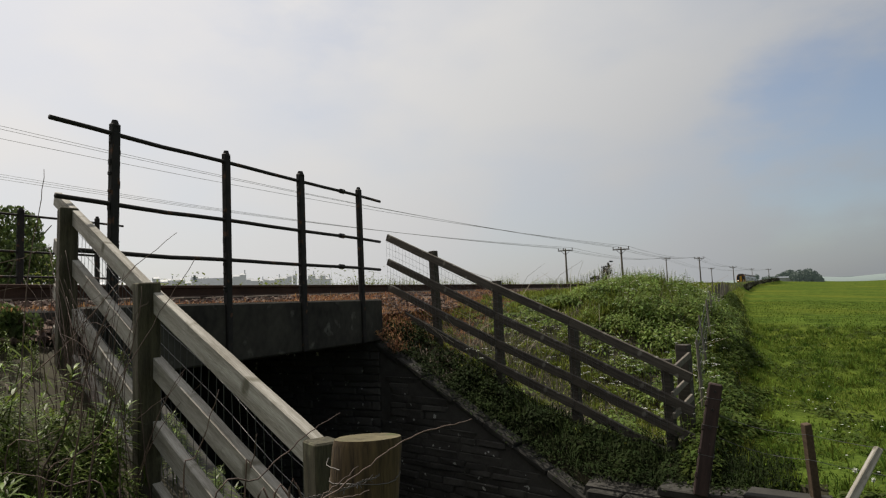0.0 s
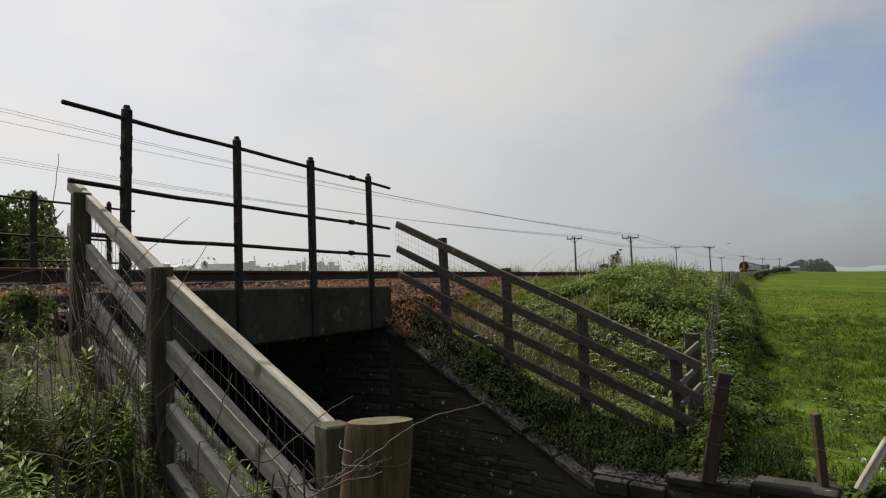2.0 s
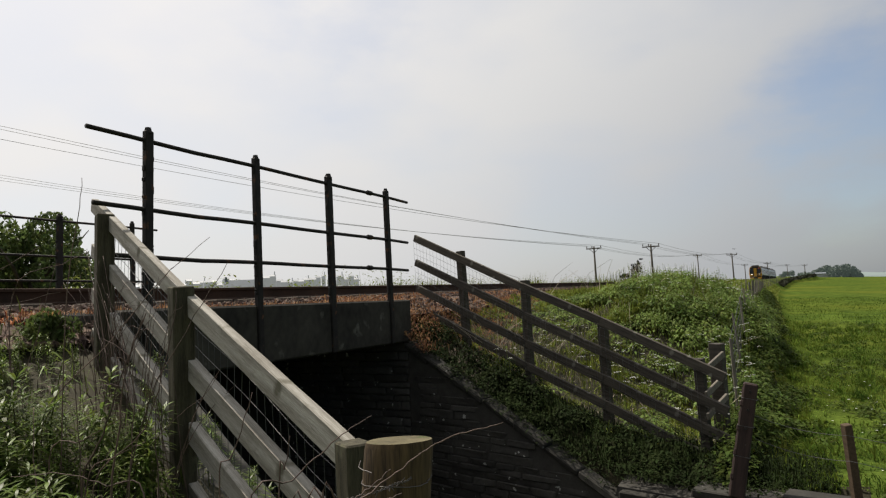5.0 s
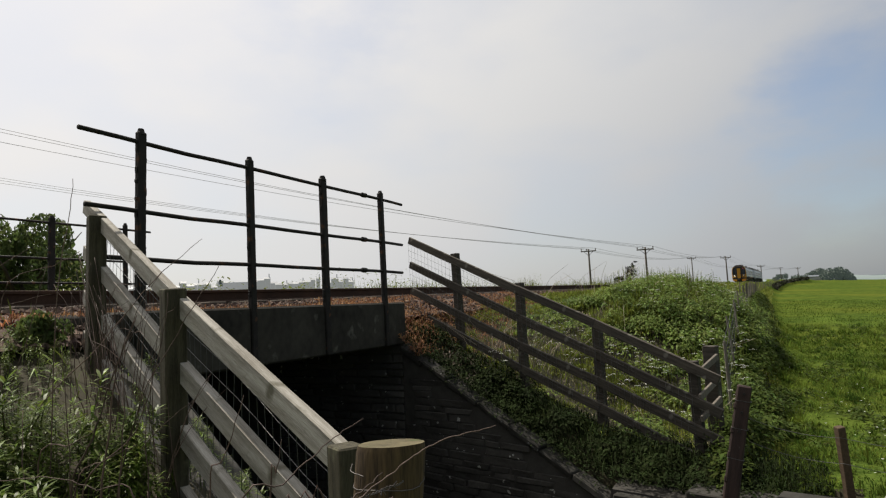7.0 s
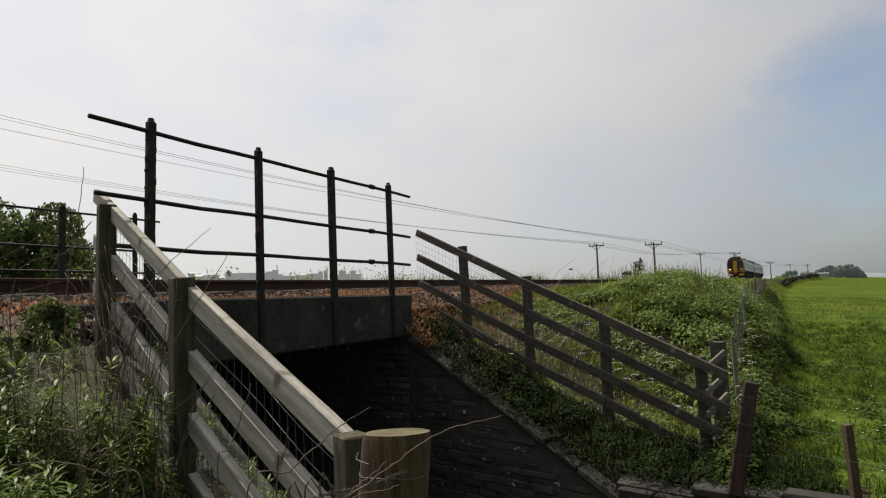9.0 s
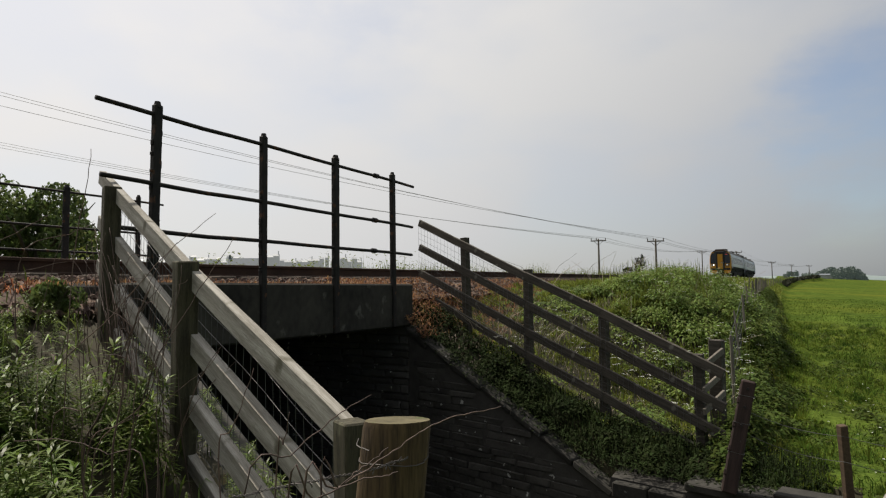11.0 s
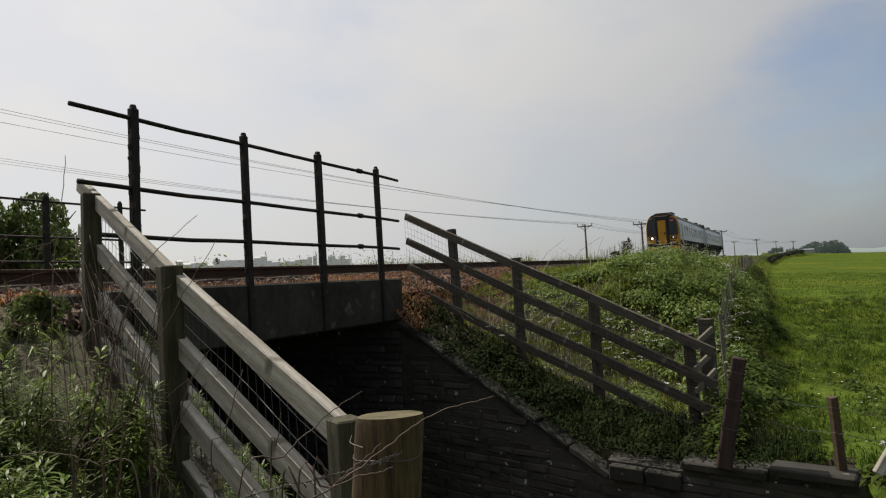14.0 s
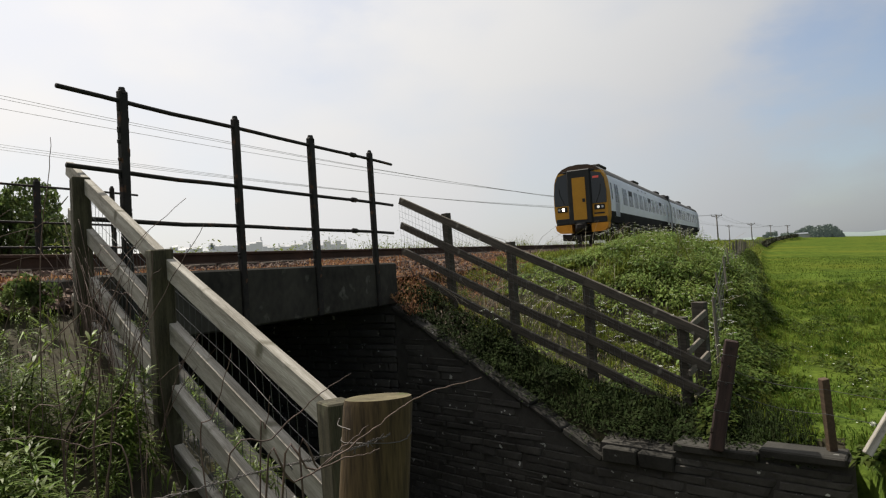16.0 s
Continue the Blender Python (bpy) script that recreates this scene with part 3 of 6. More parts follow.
# ---- timber fences ----
def netting(soup, a0, a1, b0, b1, cols, rows, rnd, r=0.0016):
    """Wire netting between a lower line a0-a1 and an upper line b0-b1, slightly slack."""
    a0, a1, b0, b1 = map(Vector, (a0, a1, b0, b1))

    def at(u, v):
        p = a0.lerp(a1, u).lerp(b0.lerp(b1, u), v)
        return p + Vector((0, 0.012 * math.sin(u * 9 + v * 4), 0.012 * math.sin(u * 7)))
    for i in range(cols + 1):
        u = i / cols
        soup.add(*tube([at(u, v / 4) + Vector((rnd.uniform(-.004, .004), 0, 0)) for v in range(5)], r, 3, False))
    for j in range(rows + 1):
        soup.add(*tube([at(u / 8, j / rows) for u in range(9)], r * 1.2, 3, False))


def board_prism(bm, length, thick, high, cut, rnd):
    """A board along x with its weathered upper edge sloped off."""
    t, h = thick / 2, high / 2
    prof = [(-t + 0.003, -h), (t, -h), (t, h), (-t + cut * 1.2, h), (-t, h - cut * 0.75), (-t, -h + 0.004)]
    rings = []
    for i in range(7):
        x = -length / 2 + length * i / 6
        rings.append([bm.verts.new((x, y + rnd.uniform(-.0015, .0015), z + rnd.uniform(-.0015, .0015))) for y, z in prof])
    for a, b in zip(rings, rings[1:]):
        for k in range(6):
            bm.faces.new((a[k], a[(k + 1) % 6], b[(k + 1) % 6], b[k]))
    bm.faces.new(rings[0])
    bm.faces.new(list(reversed(rings[-1])))
    bmesh.ops.recalc_face_normals(bm, faces=bm.faces[:])


def build_fence(name, label, posts, tops, drop, size, board, drops, wood, post_wood, side, x_over, net=True, thick=0.036, off=0.07, twist=(0, 0, 0, 0), sizes=None, up=(0.035,) * 6, chamfer=0.0, group="timber fences on the wing walls", end_over=0.0):
    """posts: plan points; tops: height of the top board there; boards on the side away from the camera."""
    rnd = random.Random(len(posts))
    fe = thing(name, pose(0, 0, 0), label, "fence", group)
    A, B = Vector((*posts[0], tops[0])), Vector((*posts[-1], tops[-1]))
    flat = Vector((B.x - A.x, B.y - A.y, 0)).normalized()
    nrm = Vector((-flat.y, flat.x, 0)) * side
    yaw = math.degrees(math.atan2(flat.y, flat.x))
    for i, ((x, y), z) in enumerate(zip(posts, tops)):
        bm = bmesh.new()
        w = sizes[i] if sizes else size
        hgt = drop + 0.45
        vs = box(bm, (w, w, hgt), pose(0, 0, -hgt / 2), 0.006, 0.003, rnd)
        part("post", bm, post_wood, fe, m=pose(x, y, z + up[i], rnd.uniform(-1.2, 1.2), rnd.uniform(-1.2, 1.2), yaw + twist[i]))
    slope = (B.z - A.z) / math.hypot(B.x - A.x, B.y - A.y)
    start = A - flat * x_over - Vector((0, 0, slope * x_over))
    pts = [start] + [Vector((*p, z)) for p, z in zip(posts[1:], tops[1:])]
    for d in drops:
        for i in range(len(pts) - 1):
            d0, d1 = d if isinstance(d, tuple) else (d, d)
            ka, kb = ((p - A).to_2d().length / (B - A).to_2d().length for p in (pts[i], pts[i + 1]))
            a = pts[i] + nrm * off + Vector((0, 0, -d0 - (d1 - d0) * (ka if i else 0.0) + rnd.uniform(-.004, .004)))
            b = pts[i + 1] + nrm * off + Vector((0, 0, -d0 - (d1 - d0) * kb + rnd.uniform(-.004, .004)))
            if i == len(pts) - 2:
                b += flat * (size * 0.45 + end_over) + Vector((0, 0, slope * (size * 0.45 + end_over)))
            m, l = beam(a, b, 1, 1)
            bm = bmesh.new()
            if chamfer:
                board_prism(bm, l - 0.004, thick, board, chamfer, rnd)
            else:
                box(bm, (l - 0.004, thick, board), None, 0.004, 0.002, rnd)
            part("rail", bm, wood, fe, m=m)
    if net:
        s = Soup()
        away = nrm * (off + thick / 2 + 0.004)
        for i in range(len(pts) - 1):
            l = (pts[i + 1] - pts[i]).length
            lo, hi = Vector((0, 0, -drop + 0.1)), Vector((0, 0, -0.08))
            netting(s, pts[i] + away + lo, pts[i + 1] + away + lo, pts[i] + away + hi, pts[i + 1] + away + hi, int(l / 0.075), 11, rnd)
        obj("wire_netting", s.mesh("wire_netting", M["wire"]), fe, None, "galvanised stock netting")
    return fe


def build_fences():
    build_fence("timber_fence", "pale weathered board fence with stock netting descending the bank",
                [(-4.19, 2.72), (-2.745, 2.20), (-1.262, 1.678)], [2.475, 1.835, 1.235], 1.25, 0.105, 0.104, ((0.046, 0.064), (0.395, 0.380), (0.735, 0.685), (1.05, 0.99)), M["pale_wood"], M["post_wood"], 1, 0.46, thick=0.046, off=0.039, twist=(-3, -3, -6), sizes=(0.112, 0.110, 0.098), chamfer=0.004, up=(-0.005, 0.032, 0.03))
    f2 = build_fence("timber_fence", "dark weathered board fence descending the grassy bank",
                     [(-3.96, 8.05), (-2.86, 7.725), (-1.79, 7.41), (-0.72, 7.09)], [2.385, 1.885, 1.42, 0.94], 1.2, 0.10, 0.105, (0.01, (0.40, 0.36), (0.80, 0.65), (1.10, 0.95)), M["old_wood"], M["old_wood"], -1, 0.9, chamfer=0.008, up=(0.08, 0.08, -0.01, 0.05), end_over=0.24)
    # end post and its short return
    bm = bmesh.new()
    box(bm, (0.14, 0.13, 1.5), pose(0, 0, -0.75), 0.008, 0.004)
    part("end_post", bm, M["old_wood"], f2, m=pose(-0.57, 7.55, 1.11, 1, 1, -16))
    for d in (0.06, 0.30, 0.52):
        m, l = beam((-0.53, 7.46, 1.06 - d), (-0.70, 7.03, 0.92 - d * 1.02), 1, 1)
        bm = bmesh.new()
        box(bm, (l, 0.03, 0.065), None, 0.004, 0.002)
        part("rail", bm, M["stake_wood"], f2, "pale short return rail", m=m @ pose(0, 0.03, 0))


def build_loose_posts():
    rp = thing("round_post", pose(-0.815, 1.262, 0), "stout round timber strainer post with a sawn top", "post")
    n, v, f, idx = 28, [], [], []
    for j, z in enumerate((-0.4, 0.2, 0.8, 1.2, 1.372, 1.388)):
        for k in range(n):
            t = 2 * math.pi * k / n
            r = (0.0795 if z < 1.38 else 0.0765) * (1 + 0.035 * math.sin(2 * t + 1) + 0.02 * math.sin(5 * t)) * (1 + 0.03 * (1.4 - z) * 0.3)
            tilt = 0.085 * r * (0.54 * math.cos(t) - 0.84 * math.sin(t)) if z > 1.3 else 0.0
            v.append((r * math.cos(t) - 0.083 * (1.39 - z), r * math.sin(t) - 0.054 * (1.39 - z), z + tilt))
    for j in range(5):
        for k in range(n):
            a, b = j * n + k, j * n + (k + 1) % n
            f.append((a, b, b + n, a + n))
    obj("trunk", mesh_of("trunk", v, f, M["round_wood"], True), rp)
    obj("sawn_top", mesh_of("sawn_top", v[-n:], [tuple(range(n))], M["cut_wood"]), rp, None, "sawn end with faint growth rings")
    lp = thing("leaning_post", pose(0, 0, 0), "dark old squared post leaning against the wall", "post")
    m, l = beam((-0.395, 5.93, -0.08), (-0.20, 6.02, 0.885), 1, 1, up=(0, 1, 0))
    bm = bmesh.new(); box(bm, (l, 0.12, 0.125), None, 0.012, 0.008)
    for k in range(9):
        box(bm, (0.05, 0.03, 0.02), pose(-l / 2 + l * (k + 0.7) / 9.5, -0.055, 0.058 * (-1) ** k, 0, 12 * (-1) ** k), 0.006)
    part("shaft", bm, M["tar_wood"], lp, m=m)
    for k in range(3):
        bm = bmesh.new(); bmesh.ops.create_cone(bm, cap_ends=True, segments=8, radius1=0.012, radius2=0.012, depth=0.03)
        part("bolt", bm, M["iron"], lp, m=m @ pose(0.1 + 0.16 * k, 0.0, -0.067))
    for q in (0.36, 0.62, 0.86):
        v, f = tube([m @ Vector((-l / 2 + l * q + 0.004 * math.sin(k), a, b)) for k, (a, b) in enumerate(((-0.064, -0.067), (0.064, -0.067), (0.064, 0.067), (-0.064, 0.067), (-0.064, -0.067)))], 0.003, 4)
        obj("wire_turn", mesh_of("wire_turn", v, f, M["wire"]), lp)
    fp = thing("field_stake", pose(0, 0, 0), "short brown square stake standing in the grass", "stake")
    m, l = beam((0.485, 5.99, -0.1), (0.455, 5.90, 0.585), 1, 1, up=(0, 1, 0))
    bm = bmesh.new(); box(bm, (l, 0.06, 0.065), None, 0.005, 0.004)
    part("shaft", bm, M["stake_brown"], fp, m=m @ pose(0, 0, 0, 28))
    fw = thing("field_wire", pose(0, 0, 0), "two slack fence wires strung past the brown stake", "wire")
    for dz in (0.0, -0.2):
        line = []
        for (xa, ya, za), (xb, yb, zb) in zip(((-0.22, 5.98, 0.62), (0.457, 5.87, 0.50), (1.9, 5.60, 0.42)), ((0.457, 5.87, 0.50), (1.9, 5.60, 0.42), (4.2, 5.1, 0.30))):
            line += [(xa + (xb - xa) * i / 8, ya + (yb - ya) * i / 8, za + (zb - za) * i / 8 + dz - 0.04 * 4 * (i / 8) * (1 - i / 8)) for i in range(8)]
        v, f = tube(line, 0.0022, 4, False)
        obj("strand", mesh_of("strand", v, f, M["wire"]), fw)
    st = thing("broken_stake", pose(0, 0, 0), "pale broken stake slanting out of the grass", "stake")
    m, l = beam((0.66, 5.45, 0.12), (0.885, 5.53, 0.50), 1, 1, up=(0, 1, 0))
    bm = bmesh.new(); box(bm, (l, 0.045, 0.085), None, 0.005, 0.006)
    part("shaft", bm, M["pale_wood"], st, m=m)


def boundary_x(y):
    return -0.42 + (track_x(y) + 7.0)


def build_boundary():
    """Stakes and wires along the edge of the field."""
    bf = thing("boundary_fence", pose(0, 0, 0), "old stake and wire fence between bank and field", "fence")
    rnd = random.Random(21)
    tops = []
    y = 8.4
    while y < 150:
        x = boundary_x(y) + rnd.uniform(-.04, .04)
        z = land(x, y)
        h = rnd.uniform(0.98, 1.15) - 0.2 * smooth01(9, 13, y)
        r = rnd.uniform(0.015, 0.026)
        lean = (rnd.uniform(-5, 5), rnd.uniform(-4, 4))
        v, f = tube([(0, 0, -0.3), (0, 0, h * 0.6), (0, 0, h)], [r, r * 0.95, r * 0.85], 6)
        obj("stake", mesh_of("stake", v, f, M["stake_wood"]), bf, pose(x, y, z, lean[0], lean[1], rnd.uniform(0, 90)))
        tops.append(Vector((x, y, z + h)))
        y += 1.5 + rnd.uniform(-.15, .15) + (1.2 if y > 40 else 0)
    for d in (0.06, 0.22, 0.36, 0.5, 0.64, 0.78, 0.9):
        v, f = tube([p - Vector((0.045, 0, d)) for p in tops], 0.003 if d > 0.1 else 0.004, 3, False)
        obj("wire_strand", mesh_of("wire_strand", v, f, M["wire"]), bf)
    s = Soup()
    for a, b in zip(tops[:26], tops[1:27]):
        for k in range(10):
            p = a.lerp(b, k / 10) - Vector((0.045, 0, 0.2))
            s.add(*tube([p, p - Vector((0, 0, 0.7))], 0.0022, 3, False))
    obj("wire_netting", s.mesh("wire_netting", M["wire"]), bf)


build_abutment_stones(build_bridge())
build_wing_walls()
build_railing(-4.3, (3.125, 4.34, 5.46, 6.655), 2.65, 7.15, "black rusted iron bridge railing with three rails", (-0.6, 0.2, 0.3, 0.6))
build_railing(-9.7, (3.0, 4.3, 5.57, 6.83), 2.0, 7.3, "black iron railing on the far side of the bridge", (0, 0.5, 0, 0.4), 0.17)
build_track()
build_fences()
build_loose_posts()
build_boundary()


# ---- the train ----
CAR_LEN = 22.6


def car_profile(k=1.0, drop=0.0):
    """Half outline of the body shell, bottom to roof, then mirrored."""
    right = [(1.27, 0.98), (1.34, 1.25), (1.352, 1.5), (1.36, 1.8), (1.345, 2.4), (1.29, 2.95), (1.22, 3.2), (1.08, 3.45), (0.85, 3.63), (0.5, 3.76), (0.0, 3.80)]
    pts = right + [(-x, z) for x, z in reversed(right[:-1])]
    return [(x * k, z - drop * max(0, (z - 2.9))) for x, z in pts]


def shell(bm, y_scale):
    rings = []
    for y, k, d in y_scale:
        rings.append([bm.verts.new((x, y, z)) for x, z in car_profile(k, d)])
    for a, b in zip(rings, rings[1:]):
        for i in range(len(a) - 1):
            f = bm.faces.new((a[i], b[i], b[i + 1], a[i + 1]))
            zc = (a[i].co.z + a[i + 1].co.z) / 2
            f.material_index = 1 if zc > 3.3 else (2 if zc < 1.4 else 0)
    return rings


def slab(bm, x0, x1, z0, z1, y, t=0.03, bev=0.012, corner=0.0):
    """A panel on the cab end, facing -y."""
    box(bm, (x1 - x0, t, z1 - z0), pose((x0 + x1) / 2, y, (z0 + z1) / 2), bev)


def side_panel(bm, y0, y1, z0, z1, s, inset=0.006):
    """A thin curved panel lying on the side shell."""
    pr = [(1.34, 1.25), (1.36, 1.8), (1.345, 2.4), (1.29, 2.95), (1.22, 3.2)]
    zs = [z0 + (z1 - z0) * i / 3 for i in range(4)]
    vs = []
    for z in zs:
        x = float(np.interp(z, [p[1] for p in pr], [p[0] for p in pr])) + inset
        vs.append((bm.verts.new((s * x, y0, z)), bm.verts.new((s * x, y1, z))))
    for a, b in zip(vs, vs[1:]):
        bm.faces.new((a[0], a[1], b[1], b[0]) if s > 0 else (a[0], b[0], b[1], a[1]))
    bmesh.ops.solidify(bm, geom=bm.faces[:], thickness=0.01)


def build_car(front, label):
    car = thing("railcar", pose(0, 0, 0), label, "train car", "cars of the train")
    bm = bmesh.new()
    ends = [(0.10, 0.93, 0.03), (0.22, 0.975, 0.01), (0.5, 1.0, 0)] if front else [(0.25, 1.0, 0), (0.5, 1.0, 0)]
    ends += [(4, 1, 0), (10, 1, 0), (16, 1, 0), (CAR_LEN - 0.3, 1, 0)]
    rings = shell(bm, ends)
    bm.faces.new(list(reversed(rings[0])))
    bm.faces.new(rings[-1])
    body = part("body", bm, [M["silver"], M["roof_grey"], M["skirt"]], car, "silver-blue bodyshell with grey roof", True)
    for p in body.data.polygons:
        if len(p.vertices) > 4:
            p.use_smooth = False
    # floor and underframe
    bm = bmesh.new(); box(bm, (2.3, CAR_LEN - 1.2, 0.34), pose(0, CAR_LEN / 2, 0.82), 0.02)
    part("underframe", bm, M["under"], car, "sooty underframe")
    for y, l in ((6.2, 1.7), (8.4, 1.9), (11.2, 2.3), (14.0, 1.6), (16.2, 1.5)):
        bm = bmesh.new(); box(bm, (2.45, l, 0.52), pose(0, y, 0.55), 0.04)
        part("equipment_box", bm, M["under"], car)
    for y in (3.4, CAR_LEN - 3.4):
        bm = bmesh.new(); box(bm, (1.8, 0.5, 0.25), pose(0, 0, 0.55), 0.03)
        bg = part("bogie", bm, M["under"], car, m=pose(0, y, 0))
        for s in (-1, 1):
            bm = bmesh.new(); box(bm, (0.14, 3.0, 0.26), pose(s * 0.98, 0, 0.52), 0.04)
            part("side_frame", bm, M["under"], bg)
        for k in (-1.3, 1.3):
            for s in (-0.75, 0.75):
                bm = bmesh.new()
                bmesh.ops.create_cone(bm, cap_ends=True, segments=20, radius1=0.42, radius2=0.42, depth=0.13, matrix=pose(0, 0, 0, 0, 90, 0))
                part("wheel", bm, M["under"], bg, m=pose(s, k, 0.42))
    # roof pods
    for y, l in ((2.0, 1.5), (11.3, 1.6), (20.6, 1.4)):
        bm = bmesh.new()
        box(bm, (1.5, l, 0.16), pose(0, y, 3.80), 0.05)
        for i in range(4):
            box(bm, (1.2, 0.05, 0.04), pose(0, y - l * 0.3 + l * 0.2 * i, 3.89), 0.01)
        part("roof_vent", bm, M["under"], car)
    # side windows and doors
    for s in (-1, 1):
        wins = [(3.3 + 1.62 * i, 4.45 + 1.62 * i) for i in range(10)]
        for i, (a, b) in enumerate(wins):
            bm = bmesh.new(); side_panel(bm, a, b, 1.92, 2.78, s)
            w = part("side_window", bm, M["sky_pane"], car)
            if i in (1, 5, 8):
                bm = bmesh.new(); side_panel(bm, a + 0.12, b - 0.12, 2.50, 2.75, s, 0.012)
                part("hopper", bm, M["cab_black"], w)
        for a in (1.35, 20.4):
            bm = bmesh.new(); side_panel(bm, a, a + 0.95, 1.28, 3.0, s, 0.004)
            d = part("door", bm, M["silver"], car, "plug door in body colour")
            for q in (0.10, 0.53):
                bm = bmesh.new(); side_panel(bm, a + q, a + q + 0.32, 1.95, 2.85, s, 0.012)
                part("door_window", bm, M["pane"], d)
        bm = bmesh.new(); side_panel(bm, 0.55, 0.85, 2.05, 2.85, s)
        part("cab_window", bm, M["pane"], car)
        for i in range(3):
            bm = bmesh.new(); side_panel(bm, 8.2 + i * 1.3, 8.55 + i * 1.3, 3.0, 3.08, s)
            part("air_grille", bm, M["cab_black"], car)
    if not front:
        bm = bmesh.new(); box(bm, (2.45, 0.66, 2.75), pose(0, -0.05, 2.3), 0.05)
        part("gangway_bellows", bm, M["cab_black"], car)
        return car
    # cab end
    bm = bmesh.new()
    pr = car_profile(0.985, 0.01)
    lo = [(x, z) for x, z in pr]
    ring_a = [bm.verts.new((x * 0.95, 0.02, z)) for x, z in lo]
    ring_b = [bm.verts.new((x * 1.012, 0.30, z)) for x, z in lo]
    bm.faces.new(list(reversed(ring_a)))
    for i in range(len(lo) - 1):
        fc = bm.faces.new((ring_a[i], ring_b[i], ring_b[i + 1], ring_a[i + 1]))
        fc.material_index = 1 if (lo[i][1] + lo[i + 1][1]) / 2 > 3.5 else 0
    part("cab_end", bm, [M["yellow"], M["roof_grey"]], car, "warning-yellow cab end")
    bm = bmesh.new()
    arch = [(x * 0.95, z) for x, z in lo if z > 3.4]
    vs = [bm.verts.new((x, 0.008, z)) for x, z in arch]
    bm.faces.new(list(reversed(vs)))
    e = bmesh.ops.extrude_face_region(bm, geom=bm.faces[:])
    bmesh.ops.translate(bm, vec=(0, 0.02, 0), verts=[q for q in e["geom"] if isinstance(q, bmesh.types.BMVert)])
    bmesh.ops.recalc_face_normals(bm, faces=bm.faces[:])
    part("roof_dome", bm, M["maroon"], car, "dark brown dome above the windscreens")
    bm = bmesh.new()
    box(bm, (1.10, 0.20, 2.55), pose(0, -0.03, 2.27), 0.05)
    g = part("gangway_surround", bm, M["cab_black"], car, "black gangway surround")
    bm = bmesh.new(); slab(bm, -0.31, 0.31, 1.18, 3.16, -0.135, 0.03)
    part("gangway_door", bm, M["yellow"], g)
    bm = bmesh.new(); slab(bm, 0.14, 0.27, 2.0, 2.16, -0.155, 0.02, 0.004)
    part("door_latch", bm, M["cab_black"], g)
    for s in (-1, 1):
        bm = bmesh.new()
        v = [(s * 0.55, 1.90), (s * 1.22, 1.90), (s * 1.235, 2.5), (s * 1.16, 3.02), (s * 1.02, 3.30), (s * 0.55, 3.42)]
        vs = [bm.verts.new((x, -0.005, z)) for x, z in v]
        bm.faces.new(vs if s > 0 else list(reversed(vs)))
        e = bmesh.ops.extrude_face_region(bm, geom=bm.faces[:])
        bmesh.ops.translate(bm, vec=(0, 0.03, 0), verts=[q for q in e["geom"] if isinstance(q, bmesh.types.BMVert)])
        bmesh.ops.recalc_face_normals(bm, faces=bm.faces[:])
        w = part("windscreen", bm, M["pane"], car, "dark windscreen")
        v, f = tube([(s * 0.75, -0.02, 1.95), (s * 0.95, -0.03, 2.45), (s * 0.98, -0.03, 2.75)], 0.012, 5)
        obj("wiper", mesh_of("wiper", v, f, M["cab_black"]), w)
        bm = bmesh.new(); slab(bm, s * 0.88 - 0.24, s * 0.88 + 0.24, 1.60, 1.84, 0.005, 0.04, 0.02)
        c = part("lamp_cluster", bm, M["cab_black"], car)
        bm = bmesh.new(); bmesh.ops.create_cone(bm, cap_ends=True, segments=16, radius1=0.068, radius2=0.06, depth=0.05, matrix=pose(s * 0.83, -0.02, 1.72, 90))
        part("headlight", bm, M["headlight"] if s < 0 else M["dim_light"], c, "lit white headlight" if s < 0 else "dim headlight")
        bm = bmesh.new(); bmesh.ops.create_cone(bm, cap_ends=True, segments=12, radius1=0.06, radius2=0.055, depth=0.05, matrix=pose(s * 1.02, -0.02, 1.72, 90))
        part("tail_light", bm, M["lamp_off"], c)
        bm = bmesh.new(); slab(bm, min(s * 0.5, s * 1.2), max(s * 0.5, s * 1.2), 1.0, 1.28, 0.0, 0.06, 0.02)
        part("jumper_recess", bm, M["cab_black"], car)
        bm = bmesh.new()
        v = [(s * 0.46, 0.98), (s * 1.26, 0.98), (s * 1.21, 0.74), (s * 1.02, 0.60), (s * 0.46, 0.58)]
        vs = [bm.verts.new((x, -0.03, z)) for x, z in v]
        bm.faces.new(vs if s > 0 else list(reversed(vs)))
        e = bmesh.ops.extrude_face_region(bm, geom=bm.faces[:])
        bmesh.ops.translate(bm, vec=(0, 0.5, 0), verts=[q for q in e["geom"] if isinstance(q, bmesh.types.BMVert)])
        bmesh.ops.recalc_face_normals(bm, faces=bm.faces[:])
        part("valance", bm, M["orange"], car, "orange-yellow lower valance")
    bm = bmesh.new(); slab(bm, 0.64, 0.92, 3.07, 3.17, -0.012, 0.02, 0.004)
    part("destination_display", bm, M["red_display"], car, "red lit destination display")
    bm = bmesh.new(); slab(bm, 0.62, 1.10, 1.40, 1.47, 0.012, 0.02, 0.003)
    part("number_bar", bm, M["cab_black"], car)
    bm = bmesh.new(); box(bm, (0.5, 0.5, 0.4), pose(0, -0.1, 0.85), 0.06)
    box(bm, (0.28, 0.3, 0.26), pose(0, -0.4, 0.86), 0.05)
    part("coupler", bm, M["under"], car)
    for s in (-1, 1):
        bm = bmesh.new(); box(bm, (1.05, 0.06, 0.32), pose(s * 0.50, 0.12, 0.36, 12, s * -6, s * 12), 0.03)
        part("plough", bm, M["under"], car)
